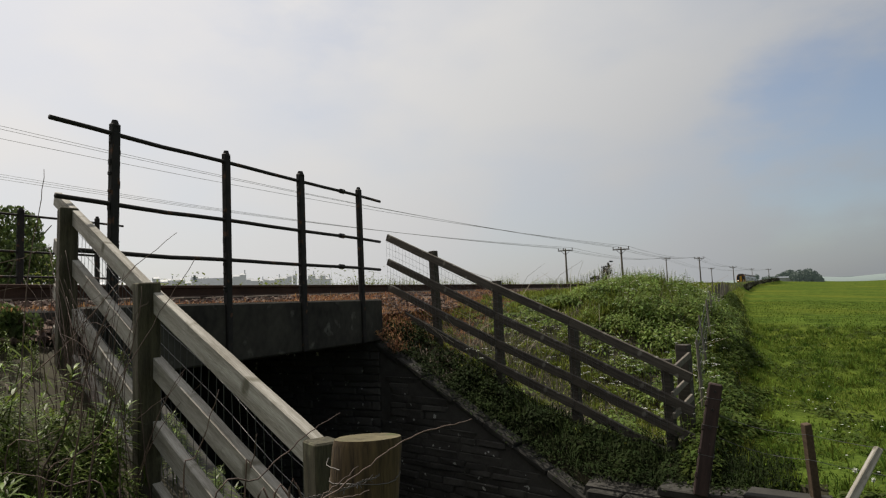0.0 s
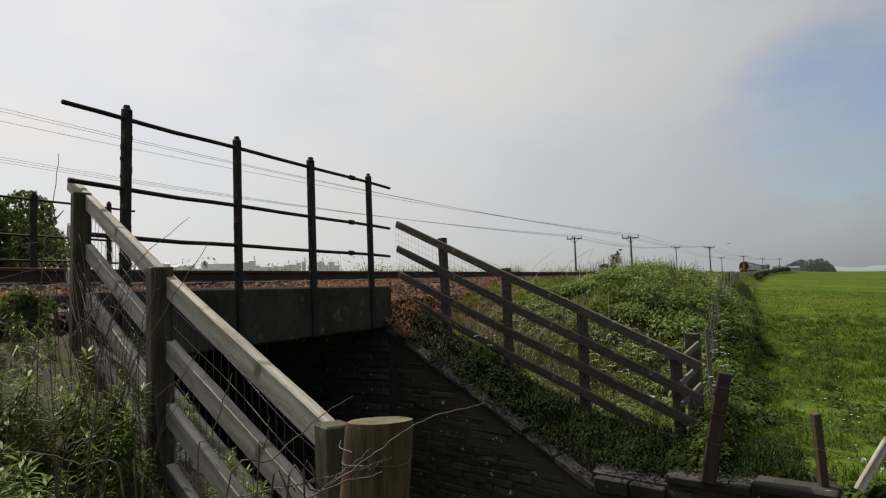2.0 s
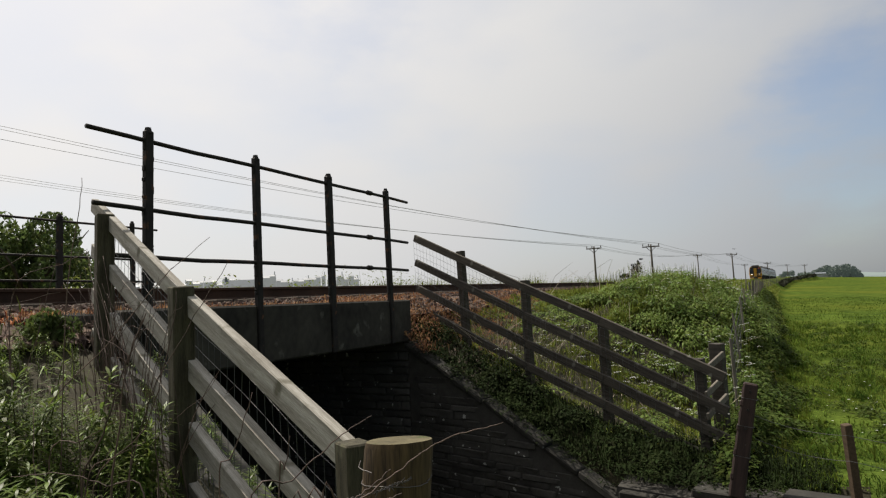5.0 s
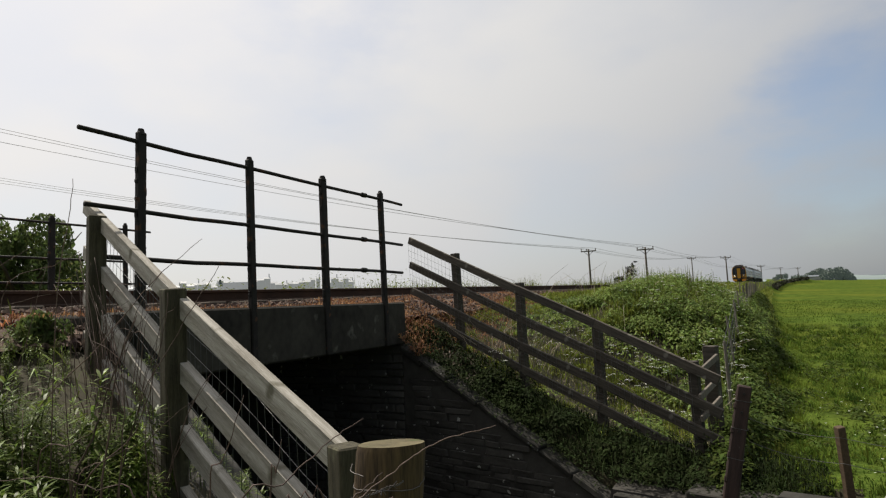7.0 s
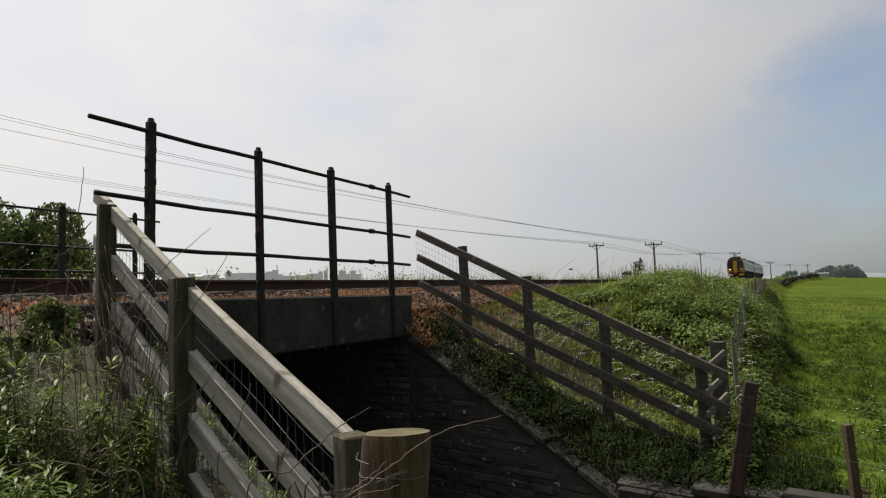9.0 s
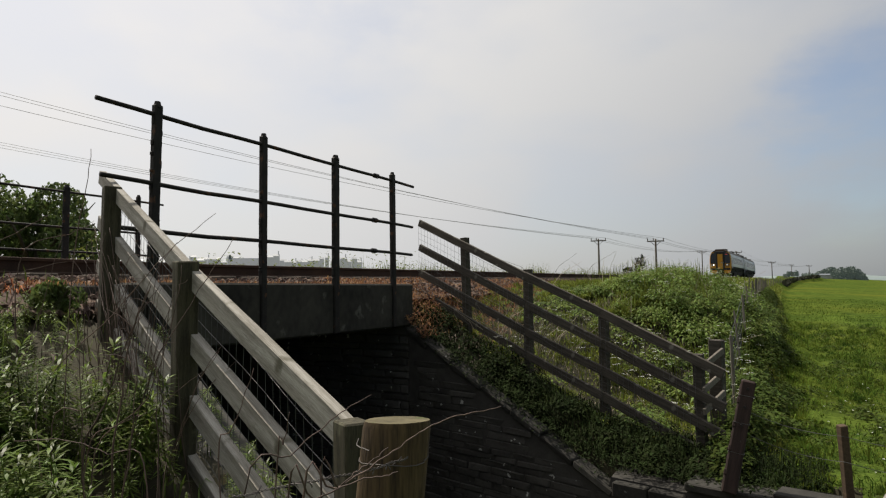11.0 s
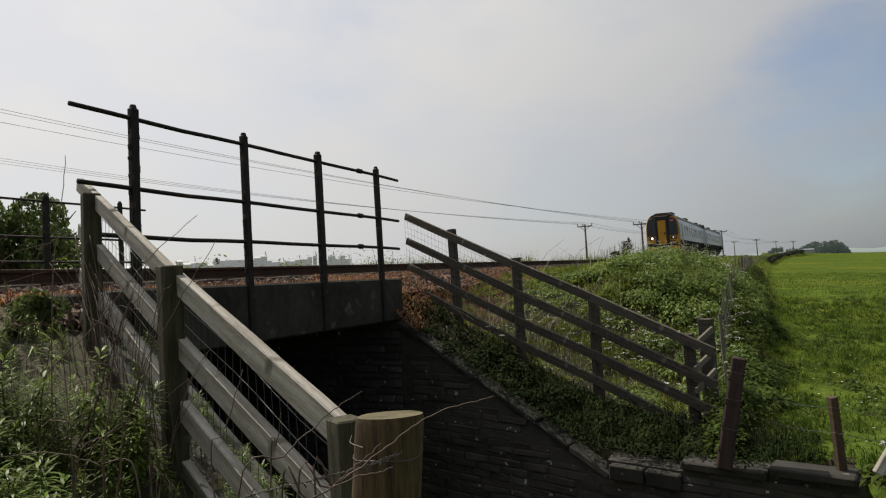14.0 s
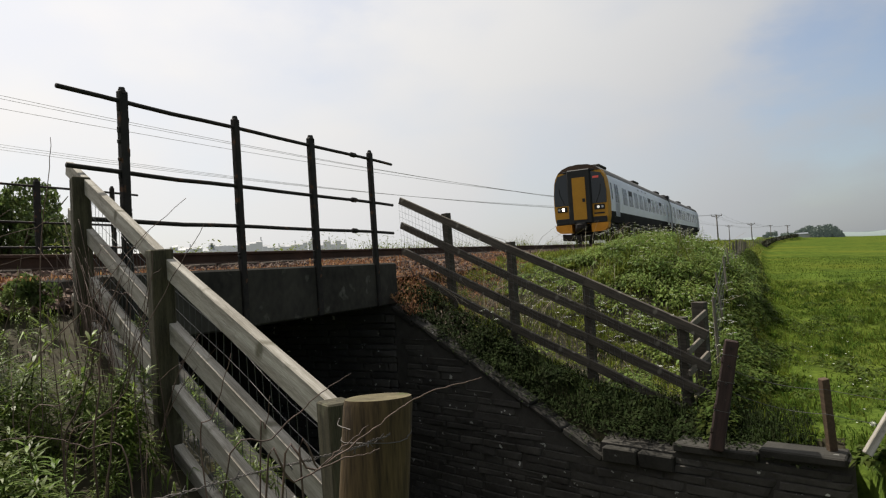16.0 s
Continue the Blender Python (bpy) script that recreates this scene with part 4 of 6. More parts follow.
    bm = bmesh.new(); slab(bm, -0.75, 0.75, 3.42, 3.52, 0.0, 0.05, 0.02)
    part("top_trim", bm, M["cab_black"], car)
    return car


def train_y(t):
    """Distance of the cab along the line at t seconds."""
    return 28.5 + 12.15 * (16.0 - t) + 0.5 * min(1.0, 16.0 - t)


def car_pose(y):
    a = Vector((track_x(y + 3.4), y + 3.4, rail_z(y + 3.4)))
    b = Vector((track_x(y + CAR_LEN - 3.4), y + CAR_LEN - 3.4, rail_z(y + CAR_LEN - 3.4)))
    d = (b - a).normalized()
    yaw = math.degrees(math.atan2(-d.x, d.y))
    p = a - d * 3.4
    return pose(p.x, p.y, p.z, math.degrees(math.asin(d.z)), 0, yaw)


front_car = build_car(True, "silver-blue diesel train car with a yellow cab end")
rear_car = build_car(False, "silver-blue second car of the diesel train")


# ---- telegraph poles and wires ----
def build_pole(x, y, top, arm, turn, drops=(0, 0, 0)):
    base = land(x, y)
    p = thing("utility_pole", pose(x, y, base, 0, 0, turn), "dark timber utility pole with one crossarm and insulators", "utility pole", "poles along the railway")
    h = top - base
    v, f = tube([(0, 0, -0.5), (0, 0, h * 0.5), (0, 0, h)], [0.15, 0.13, 0.10], 8)
    obj("shaft", mesh_of("shaft", v, f, M["pole_wood"], True), p)
    bm = bmesh.new(); box(bm, (arm, 0.12, 0.13), pose(0, -0.12, h - 0.28), 0.01)
    obj_arm = part("crossarm", bm, M["pole_wood"], p)
    for k, d in zip((-0.46, -0.12, 0.46), drops):
        v, f = tube([(k * arm, -0.12, h - 0.22 - d), (k * arm, -0.12, h - 0.05 - d), (k * arm, -0.12, h + 0.06 - d)], [0.03, 0.07, 0.05], 6)
        obj("insulator", mesh_of("insulator", v, f, M["pole_wood"]), obj_arm)
    for s in (-1, 1):
        v, f = tube([(s * arm * 0.3, -0.1, h - 0.3), (0, -0.1, h - 0.85)], 0.03, 4)
        obj("brace", mesh_of("brace", v, f, M["iron"]), p)
    return [Vector((x + k * arm * math.cos(radians(turn)), y + k * arm * math.sin(radians(turn)), top + 0.05 - d)) for k, d in zip((-0.46, -0.12, 0.46), drops)]


def build_pole_line(poles, arm, drops):
    tips = [build_pole(x, y, z, arm, turn, drops if i == 0 else (0, 0, 0)) for i, (x, y, z, turn) in enumerate(poles)]
    for k in range(3):
        line = []
        for a, b in zip(tips, tips[1:]):
            p, q = a[k], b[k]
            n = 16
            sag = 0.012 * (p - q).length
            line += [p.lerp(q, i / n) - Vector((0, 0, sag * 4 * (i / n) * (1 - i / n))) for i in range(n)]
        v, f = tube(line + [tips[-1][k]], 0.015, 4, False)
        tagged(obj("overhead_wire", mesh_of("overhead_wire", v, f, M["line_wire"])), "thin grey overhead wire strung between the poles", "wire", "overhead wires")


build_pole_line([(-55.6, 22.5, 14.4, 40), (-19.0, 77.0, 7.95, 6), (-13.3, 147.0, 9.8, 8), (-6.0, 218.0, 9.4, 8), (8.0, 300.0, 11.0, 8)], 1.9, (0, 0.35, 0.8))
build_pole_line([(-44.2, 17.8, 15.2, 40), (-11.6, 73.8, 7.35, 6), (-5.7, 132.0, 8.65, 8), (0.4, 195.6, 8.7, 8), (13.0, 270.0, 9.6, 8)], 1.9, (0, 0.4, 1.35))


# ---- the distance ----
def crown(soup, centre, radii, n, size, rnd, index=0, flat=0.0):
    """Small leaf faces scattered over a lumpy crown."""
    c = Vector(centre)
    lumps = [(Vector((rnd.uniform(-.55, .55) * radii[0], rnd.uniform(-.55, .55) * radii[1], rnd.uniform(-.35, .5) * radii[2])), rnd.uniform(0.35, 0.6)) for _ in range(9)]
    for i in range(n):
        o, k = rnd.choice(lumps)
        d = Vector((rnd.gauss(0, 1), rnd.gauss(0, 1), rnd.gauss(0, 1))).normalized() * (rnd.uniform(0.55, 1.0) ** 0.5)
        p = c + o + Vector((d.x * radii[0], d.y * radii[1], d.z * radii[2])) * k
        e = Euler((rnd.uniform(0, 6.3), rnd.uniform(0, 6.3), rnd.uniform(0, 6.3))).to_matrix()
        s = size * rnd.uniform(0.6, 1.4)
        soup.add([p + e @ Vector(q) * s for q in ((-0.5, 0, 0), (0, -0.28, 0.05), (0.6, 0, 0), (0, 0.28, 0.05))], [(0, 1, 2, 3)], index)


def build_tree(name, label, x, y, base, height, spread_, leaves, size, leaf_mat, seed, limb=True, category="tree"):
    rnd = random.Random(seed)
    t = thing(name, pose(x, y, base), label, category)
    s = Soup()
    s.add(*tube([(0, 0, -0.3), (0.05 * height * 0.3, 0, height * 0.3), (0, 0.04 * height, height * 0.62)], [0.05 * height * 0.6, 0.035 * height * 0.6, 0.015 * height * 0.6], 8))
    for k in range(7):
        a = k * 0.9 + rnd.uniform(0, 0.5)
        z0 = height * rnd.uniform(0.15, 0.45)
        s.add(*tube([(0, 0, z0), (math.cos(a) * spread_ * 0.4, math.sin(a) * spread_ * 0.4, z0 + height * 0.22), (math.cos(a) * spread_ * 0.75, math.sin(a) * spread_ * 0.75, z0 + height * rnd.uniform(0.3, 0.45))],
                    [0.016 * height, 0.010 * height, 0.003 * height], 5))
    obj("trunk", s.mesh("trunk", M["bark"], True), t)
    s = Soup()
    crown(s, (0, 0, height * 0.58), (spread_, spread_, height * 0.5), leaves, size, rnd)
    obj("crown", s.mesh("crown", leaf_mat), t)
    return t


def build_distance():
    rnd = random.Random(3)
    # farm with trees on the rise
    build_farm = thing("barn", pose(71, 985, land(71, 985), 0, 0, 5), "low grey farm shed among distant trees", "barn")
    bm = bmesh.new(); box(bm, (25, 14, 5.4), pose(0, 0, 2.2))
    part("wall", bm, M["barn"], build_farm)
    bm = bmesh.new()
    for s in (-1, 1):
        box(bm, (26, 8.2, 0.4), pose(0, s * 3.7, 6.0, -s * 16, 0, 0))
    part("roof", bm, M["slate"], build_farm)
    for k, (px, w, h) in enumerate(((66, 8, 14), (74, 10, 19), (83, 11, 20), (92, 11, 20), (99, 9, 17), (105, 6, 12))):
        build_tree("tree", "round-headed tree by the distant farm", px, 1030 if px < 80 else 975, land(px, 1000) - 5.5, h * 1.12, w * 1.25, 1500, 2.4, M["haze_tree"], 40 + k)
    for k, (px, py, w, h) in enumerate(((24, 1000, 6, 9), (29, 1000, 6, 10), (33, 1000, 5, 9), (20, 1000, 5, 7))):
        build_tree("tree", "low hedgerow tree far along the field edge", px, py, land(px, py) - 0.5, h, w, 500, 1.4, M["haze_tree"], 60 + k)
    # hedge along the far side of the field
    hd = thing("hedge", pose(0, 0, 0), "dark low hedge along the far field boundary", "hedge")
    s = Soup()
    for i in range(46):
        t = i / 45
        x, y = 9 + 43 * t, 260 + 730 * t
        crown(s, (x, y, land(x, y) + 0.4 + 2.6 * t), (2.0 + 4 * t, 12 + 8 * t, 0.8 + 2.6 * t), 130, 0.6 + 1.7 * t, rnd)
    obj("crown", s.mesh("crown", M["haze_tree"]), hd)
    near = thing("hedge", pose(0, 0, 0), "low dark scrub along the railway boundary fence", "hedge")
    s = Soup()
    for i in range(90):
        y = 105 + 330 * (i / 89) ** 1.3
        x = boundary_x(y) + 0.6
        crown(s, (x, y, land(x, y) + 0.3 + 0.001 * y), (0.5, 2.2 + y * 0.01, 0.32 + 0.0013 * y), 60, 0.28 + 0.0012 * y, rnd)
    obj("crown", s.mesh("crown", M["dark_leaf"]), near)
    # long dark shed joining the hedge
    sh = thing("shed", pose(51, 992, land(51, 992), 0, 0, 3), "long dark low farm shed beside the barn", "shed")
    bm = bmesh.new(); box(bm, (19, 9, 5), pose(0, 0, 2.2))
    part("wall", bm, M["slate"], sh)
    bm = bmesh.new(); box(bm, (20, 10, 0.5), pose(0, 0, 5.2, 4))
    part("roof", bm, M["slate"], sh)
    # far ridge to the right
    v, f = [], []
    for i in range(40):
        x = -100 + i * 90
        v += [(x, 3400, -20), (x, 3400, 46 + 6 * math.sin(i * 0.5) + 4 * math.sin(i * 1.7) + 10 * smooth01(300, 900, x)), (x, 3700, -20)]
    for i in range(39):
        a = i * 3
        f += [(a, a + 3, a + 4, a + 1), (a + 1, a + 4, a + 5, a + 2)]
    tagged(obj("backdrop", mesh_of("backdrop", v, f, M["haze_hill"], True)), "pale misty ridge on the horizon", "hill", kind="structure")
    # town beyond the line, its mist put into the pale glowing material
    for k in range(40):
        a = radians(36 + k * 0.5)
        d = rnd.uniform(1000, 1080)
        x, y = -math.sin(a) * d, math.cos(a) * d
        w, h = rnd.uniform(5, 15), rnd.uniform(10, 17) + (7 if k in (6, 7, 15, 22, 23) else 0)
        b = thing("town_building", pose(x, y, 39, 0, 0, math.degrees(a) + rnd.uniform(-8, 8)), "pale building of the misty town skyline", "building", "town skyline")
        bm = bmesh.new(); box(bm, (w, 10, h), pose(0, 0, h / 2))
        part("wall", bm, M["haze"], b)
        bm = bmesh.new()
        vs = [bm.verts.new(q) for q in ((-w / 2, -5.5, h), (w / 2, -5.5, h), (w / 2, 5.5, h), (-w / 2, 5.5, h), (-w / 2, 0, h + 3), (w / 2, 0, h + 3))]
        for q in ((0, 1, 5, 4), (2, 3, 4, 5), (0, 4, 3), (1, 2, 5), (3, 2, 1, 0)):
            bm.faces.new([vs[i] for i in q])
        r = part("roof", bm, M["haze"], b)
        if k % 3 == 0:
            bm = bmesh.new(); box(bm, (1.6, 1.6, 8), pose(w * 0.3, 0, h + 4))
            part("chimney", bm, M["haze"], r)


def build_house(x, y, z, turn):
    h = thing("house", pose(x, y, z, 0, 0, turn), "dark slate-roofed cottage beyond the railway", "house")
    bm = bmesh.new(); box(bm, (7.5, 5, 2.6), pose(0, 0, 1.3))
    part("wall", bm, M["barn"], h)
    bm = bmesh.new()
    vs = [bm.verts.new(q) for q in ((-4, -2.8, 2.5), (4, -2.8, 2.5), (4, 2.8, 2.5), (-4, 2.8, 2.5), (-3.9, 0, 4.4), (3.9, 0, 4.4))]
    for q in ((0, 1, 5, 4), (2, 3, 4, 5), (0, 4, 3), (1, 2, 5), (3, 2, 1, 0)):
        bm.faces.new([vs[i] for i in q])
    r = part("roof", bm, M["slate"], h)
    for s in (-1, 1):
        bm = bmesh.new(); box(bm, (0.5, 0.8, 1.3), pose(s * 3.6, 0, 4.5))
        part("chimney", bm, M["slate"], r)


build_house(-114.2, 109.5, 5.6, 46)
build_distance()
build_tree("tree", "leafy dark shrub tree beyond the far railing", -15.0, 7.9, 1.0, 3.5, 1.75, 11000, 0.115, M["tree_leaf"], 71)


# ---- plants ----
def leaf_arrays(P, D, L, W, droop):
    """Verts and triangles of n bent leaves from bases P along unit ways D."""
    n = len(P)
    up = np.array([0.0, 0.0, 1.0])
    side = np.cross(D, up)
    ln = np.linalg.norm(side, axis=1, keepdims=True)
    alt = np.random.RandomState(n).normal(size=(n, 3)); alt[:, 2] = 0
    alt /= np.linalg.norm(alt, axis=1, keepdims=True)
    side = np.where(ln > 0.12, side / np.maximum(ln, 1e-6), alt)
    mid = P + D * (L * 0.48)[:, None]
    tip = P + D * L[:, None] - up * (droop * L)[:, None]
    V = np.stack([P, mid - side * (W / 2)[:, None], mid + side * (W / 2)[:, None], tip], 1).reshape(-1, 3)
    b = np.arange(n)[:, None] * 4
    Fc = np.concatenate([b + np.array([[0, 2, 1]]), b + np.array([[1, 2, 3]])], 1).reshape(-1, 3)
    return V, Fc


def arch_arrays(P, D, L, W, droop):
    """Like leaf_arrays, with longer leaves arching over in three steps."""
    n = len(P)
    up = np.array([0.0, 0.0, 1.0])
    side = np.cross(D, up)
    side /= np.maximum(np.linalg.norm(side, axis=1, keepdims=True), 1e-4)
    rows = [P]
    for k, w in ((0.3, 0.85), (0.66, 1.0)):
        c = P + D * (L * k)[:, None] - up * (droop * L * k * k)[:, None]
        rows += [c - side * (W * w / 2)[:, None], c + side * (W * w / 2)[:, None]]
    rows.append(P + D * L[:, None] - up * (droop * L)[:, None])
    V = np.stack(rows, 1).reshape(-1, 3)
    b = np.arange(n)[:, None] * 6
    Fc = np.concatenate([b + np.array([q]) for q in ([0, 2, 1], [1, 2, 4], [1, 4, 3], [3, 4, 5])], 1).reshape(-1, 3)
    return V, Fc


def tri_mesh(name, V, Fc, material):
    me = bpy.data.meshes.new(name)
    me.vertices.add(len(V)); me.vertices.foreach_set("co", V.astype(np.float32).ravel())
    me.loops.add(len(Fc) * 3); me.loops.foreach_set("vertex_index", Fc.astype(np.int32).ravel())
    me.polygons.add(len(Fc)); me.polygons.foreach_set("loop_start", np.arange(0, len(Fc) * 3, 3, dtype=np.int32))
    me.materials.append(material)
    me.update(calc_edges=True)
    me.validate()
    return me


def joined(chunks):
    V, Fc, n = [], [], 0
    for v, f in chunks:
        V.append(v); Fc.append(f + n); n += len(v)
    return np.concatenate(V), np.concatenate(Fc)


def hum(x, y, s, seed=0.0):
    return noise.noise(Vector((x * s, y * s, seed)))


def blades(rs, pts, h0, h1, w, lean=0.35, droop=0.15):
    """Grass blades on the given ground points; pts rows of x, y, z, scale."""
    n = len(pts)
    a = rs.uniform(0, 2 * np.pi, n)
    k = np.abs(rs.normal(0, lean, n))
    D = np.stack([np.cos(a) * k, np.sin(a) * k, np.ones(n)], 1)
    D /= np.linalg.norm(D, axis=1, keepdims=True)
    L = rs.uniform(h0, h1, n) * pts[:, 3]
    return leaf_arrays(pts[:, :3], D, L, w * rs.uniform(0.6, 1.4, n), droop * rs.uniform(0.3, 2.0, n))


def scatter(rs, n, x0, x1, y0, y1, keep=None, follow=True, power=1.0):
    out = []
    while len(out) < n:
        y = y0 + (y1 - y0) * rs.uniform() ** power
        x = rs.uniform(x0, x1)
        if follow:
            x += track_x(y) + 7.0
        k = keep(x, y, rs) if keep else 1.0
        if k > 0 and not in_cut(x, y):
            out.append((x, y, land(x, y) - 0.01, k))
    return np.array(out)


def bank_keep(x, y, rs):
    """Uneven growth on the bank: taller on the hump, thin on the ballast shoulder."""
    q = x - track_x(y) - 7.0
    if x > -4.6 and x < 0.6 and y < wing_right(x) + 0.85 + 0.4 * hum(x, y, 1.5, 30):
        return 0.0
    k = 0.62 + 0.75 * hum(x, y, 0.55) + 0.4 * hum(x, y, 1.9, 4)
    k *= 0.5 + 0.5 * smooth01(0.9, 1.9, y - wing_right(x))
    hump = smooth01(9.5, 13.0, y) * (1 - 0.6 * smooth01(17, 26, y))
    k = max(0.25, k) * (0.75 + 0.55 * hump * smooth01(-4.4, -2.0, q))
    k *= 0.5 + 0.5 * smooth01(-3.9, -2.6, q)
    if q < -3.95 + 0.35 * hum(x, y, 1.0):
        k *= 0.35
    return k


def tuft(rs, q, radius, height, n, w):
    """One dome of blades fanning out from a common foot."""
    a = rs.uniform(0, 6.283, n)
    k = np.sqrt(rs.uniform(0, 1, n))
    P = np.stack([q[0] + np.cos(a) * k * radius * 0.45, q[1] + np.sin(a) * k * radius * 0.45, np.full(n, q[2])], 1)
    D = np.stack([np.cos(a) * k * 0.9, np.sin(a) * k * 0.9, np.ones(n)], 1) + rs.normal(0, 0.15, (n, 3))
    D /= np.linalg.norm(D, axis=1, keepdims=True)
    L = height * min(1.4, max(0.5, q[3])) * rs.uniform(0.6, 1.15, n)
    return leaf_arrays(P, D, L, w * rs.uniform(0.6, 1.4, n), 0.5 * k * rs.uniform(0.5, 1.5, n))


def leaf_dome(rs, q, radius, height, n, size):
    """A rounded clump: leaves lying over one another on its upper shell."""
    a = rs.uniform(0, 6.283, n)
    k = np.sqrt(rs.uniform(0, 1, n))
    up = np.sqrt(np.maximum(0.0, 1 - k * k * 0.9)) * rs.uniform(0.72, 1.08, n)
    P = np.stack([q[0] + np.cos(a) * k * radius, q[1] + np.sin(a) * k * radius, q[2] + height * up], 1)
    an = a + rs.normal(0, 0.9, n)
    D = np.stack([np.cos(an), np.sin(an), rs.normal(0.12, 0.3, n) - 0.5 * k * k], 1)
    D /= np.linalg.norm(D, axis=1, keepdims=True)
    L = size * rs.uniform(0.6, 1.4, n)
    return leaf_arrays(P, D, L, L * 0.5, rs.uniform(0.1, 0.5, n))


def build_bank_plants():
    rs = np.random.RandomState(4)
    a = scatter(rs, 26000, -4.9, 0.1, 6.2, 20, bank_keep, power=1.2)
    b = scatter(rs, 22000, -4.9, 0.3, 20, 90, lambda x, y, r: 1.1, power=1.6)
    tufts = scatter(rs, 1100, -4.7, 0.05, 6.3, 20, bank_keep, power=1.15)
    chunks = [blades(rs, a, 0.10, 0.32, 0.013, 0.85, 0.45), blades(rs, b, 0.2, 0.4, 0.05, 0.9, 0.4)]
    chunks += [tuft(rs, q, rs.uniform(0.10, 0.24), rs.uniform(0.22, 0.42), 46, 0.015) for q in tufts]
    tagged(obj("bank_grass", tri_mesh("bank_grass", *joined(chunks), M["bank_grass"])), "long rough grass covering the railway bank", "grass", kind="stuff")
    # ivy and nettles over the head of the wing wall, shade painted as dark leaves
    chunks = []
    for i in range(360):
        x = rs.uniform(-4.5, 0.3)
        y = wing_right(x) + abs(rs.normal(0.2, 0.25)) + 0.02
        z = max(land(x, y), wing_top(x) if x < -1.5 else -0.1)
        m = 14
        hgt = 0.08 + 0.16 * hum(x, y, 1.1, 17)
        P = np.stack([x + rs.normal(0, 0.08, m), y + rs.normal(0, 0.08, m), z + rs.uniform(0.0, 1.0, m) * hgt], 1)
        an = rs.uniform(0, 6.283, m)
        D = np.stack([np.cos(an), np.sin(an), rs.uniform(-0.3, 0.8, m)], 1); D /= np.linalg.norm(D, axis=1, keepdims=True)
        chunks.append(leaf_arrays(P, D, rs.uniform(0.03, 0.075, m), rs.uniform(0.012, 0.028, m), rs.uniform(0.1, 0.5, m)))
    tagged(obj("ivy_cover", tri_mesh("ivy_cover", *joined(chunks), M["ivy"])), "ivy and nettle leaves over the wing wall, shade put into their colour", "ivy", kind="stuff")
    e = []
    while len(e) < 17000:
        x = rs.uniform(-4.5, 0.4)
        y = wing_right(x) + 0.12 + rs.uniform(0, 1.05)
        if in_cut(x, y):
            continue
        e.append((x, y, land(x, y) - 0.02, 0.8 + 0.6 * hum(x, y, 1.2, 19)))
    tagged(obj("wall_grass", tri_mesh("wall_grass", *blades(rs, np.array(e), 0.10, 0.40, 0.008, 0.9, 0.7), M["ivy"])), "rank grass at the head of the wing wall, coloured dark for shade", "grass", kind="stuff")
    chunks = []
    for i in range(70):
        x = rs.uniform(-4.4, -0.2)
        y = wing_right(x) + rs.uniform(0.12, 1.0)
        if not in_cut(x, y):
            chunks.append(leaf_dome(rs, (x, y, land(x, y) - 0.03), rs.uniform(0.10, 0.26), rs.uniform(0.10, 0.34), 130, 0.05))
    tagged(obj("wall_weeds", tri_mesh("wall_weeds", *joined(chunks), M["ivy"])), "weed clumps at the head of the wing wall, coloured dark for shade", "weeds", kind="stuff")
    # rounded mounds of nettle and cow parsley, big ones on the hump, small ones between
    chunks = []
    on_bank = lambda x, y, r: bank_keep(x, y, r) if y > wing_right(x) + 1.2 and 0.2 + 1.3 * hum(x, y, 0.5, 9) + 0.6 * smooth01(8.5, 12, y) > r.uniform() * 0.6 else 0.0
    for x, y, z, k in scatter(rs, 300, -4.1, -0.2, 6.6, 24, on_bank, power=1.2):
        far = 1 - 0.5 * smooth01(17, 24, y)
        edge = 0.22 + 0.78 * smooth01(-3.5, -2.1, x - track_x(y) - 7)
        chunks.append(leaf_dome(rs, (x, y, z - 0.05), rs.uniform(0.24, 0.46), (0.20 + 0.34 * min(k, 1.4)) * rs.uniform(0.7, 1.2) * edge * far, 330, 0.062))
    for x, y, z, k in scatter(rs, 520, -4.3, -0.1, 6.4, 24, on_bank, power=1.2):
        chunks.append(leaf_dome(rs, (x, y, z), rs.uniform(0.10, 0.24), (0.08 + 0.20 * min(k, 1.5)) * rs.uniform(0.6, 1.2) * (0.4 + 0.6 * smooth01(-3.6, -2.4, x - track_x(y) - 7)), 110, 0.05))
    tagged(obj("broadleaf_weeds", tri_mesh("broadleaf_weeds", *joined(chunks), M["weed_leaf"])), "clumps of nettle and hogweed leaves on the bank", "weeds", kind="stuff")
    # leafy clumps over the fall from the boundary to the field
    chunks = []
    for x, y, z, k in scatter(rs, 420, -0.45, 0.2, 6.3, 46, lambda x, y, r: 1.0 if 0.12 + 0.9 * hum(x, y, 0.8, 40) - 1.2 * (x - track_x(y) - 7) - 0.6 * smooth01(8.5, 6.4, y) > 0 else 0.0, power=1.4):
        q = smooth01(0.3, -0.35, x - track_x(y) - 7)
        chunks.append(leaf_dome(rs, (x, y, z - 0.03), rs.uniform(0.12, 0.28), (0.08 + 0.34 * q) * rs.uniform(0.6, 1.2), 120, 0.055 + 0.0012 * y))
    tagged(obj("hedge_weeds", tri_mesh("hedge_weeds", *joined(chunks), M["nettle"])), "dark leafy nettle clumps spilling from the boundary fence", "weeds", kind="stuff")
    d = scatter(rs, 4200, -4.9, 0.0, 7.0, 19, lambda x, y, r: bank_keep(x, y, r) if hum(x, y, 0.9, 21) > -0.05 else 0.0, power=1.2)
    tagged(obj("withered_grass", tri_mesh("withered_grass", *blades(rs, d, 0.15, 0.42, 0.008, 0.55, 0.3), M["dry_stalk"])), "bleached withered blades among the bank grass", "grass", kind="stuff")
    # white umbels
    chunks = []
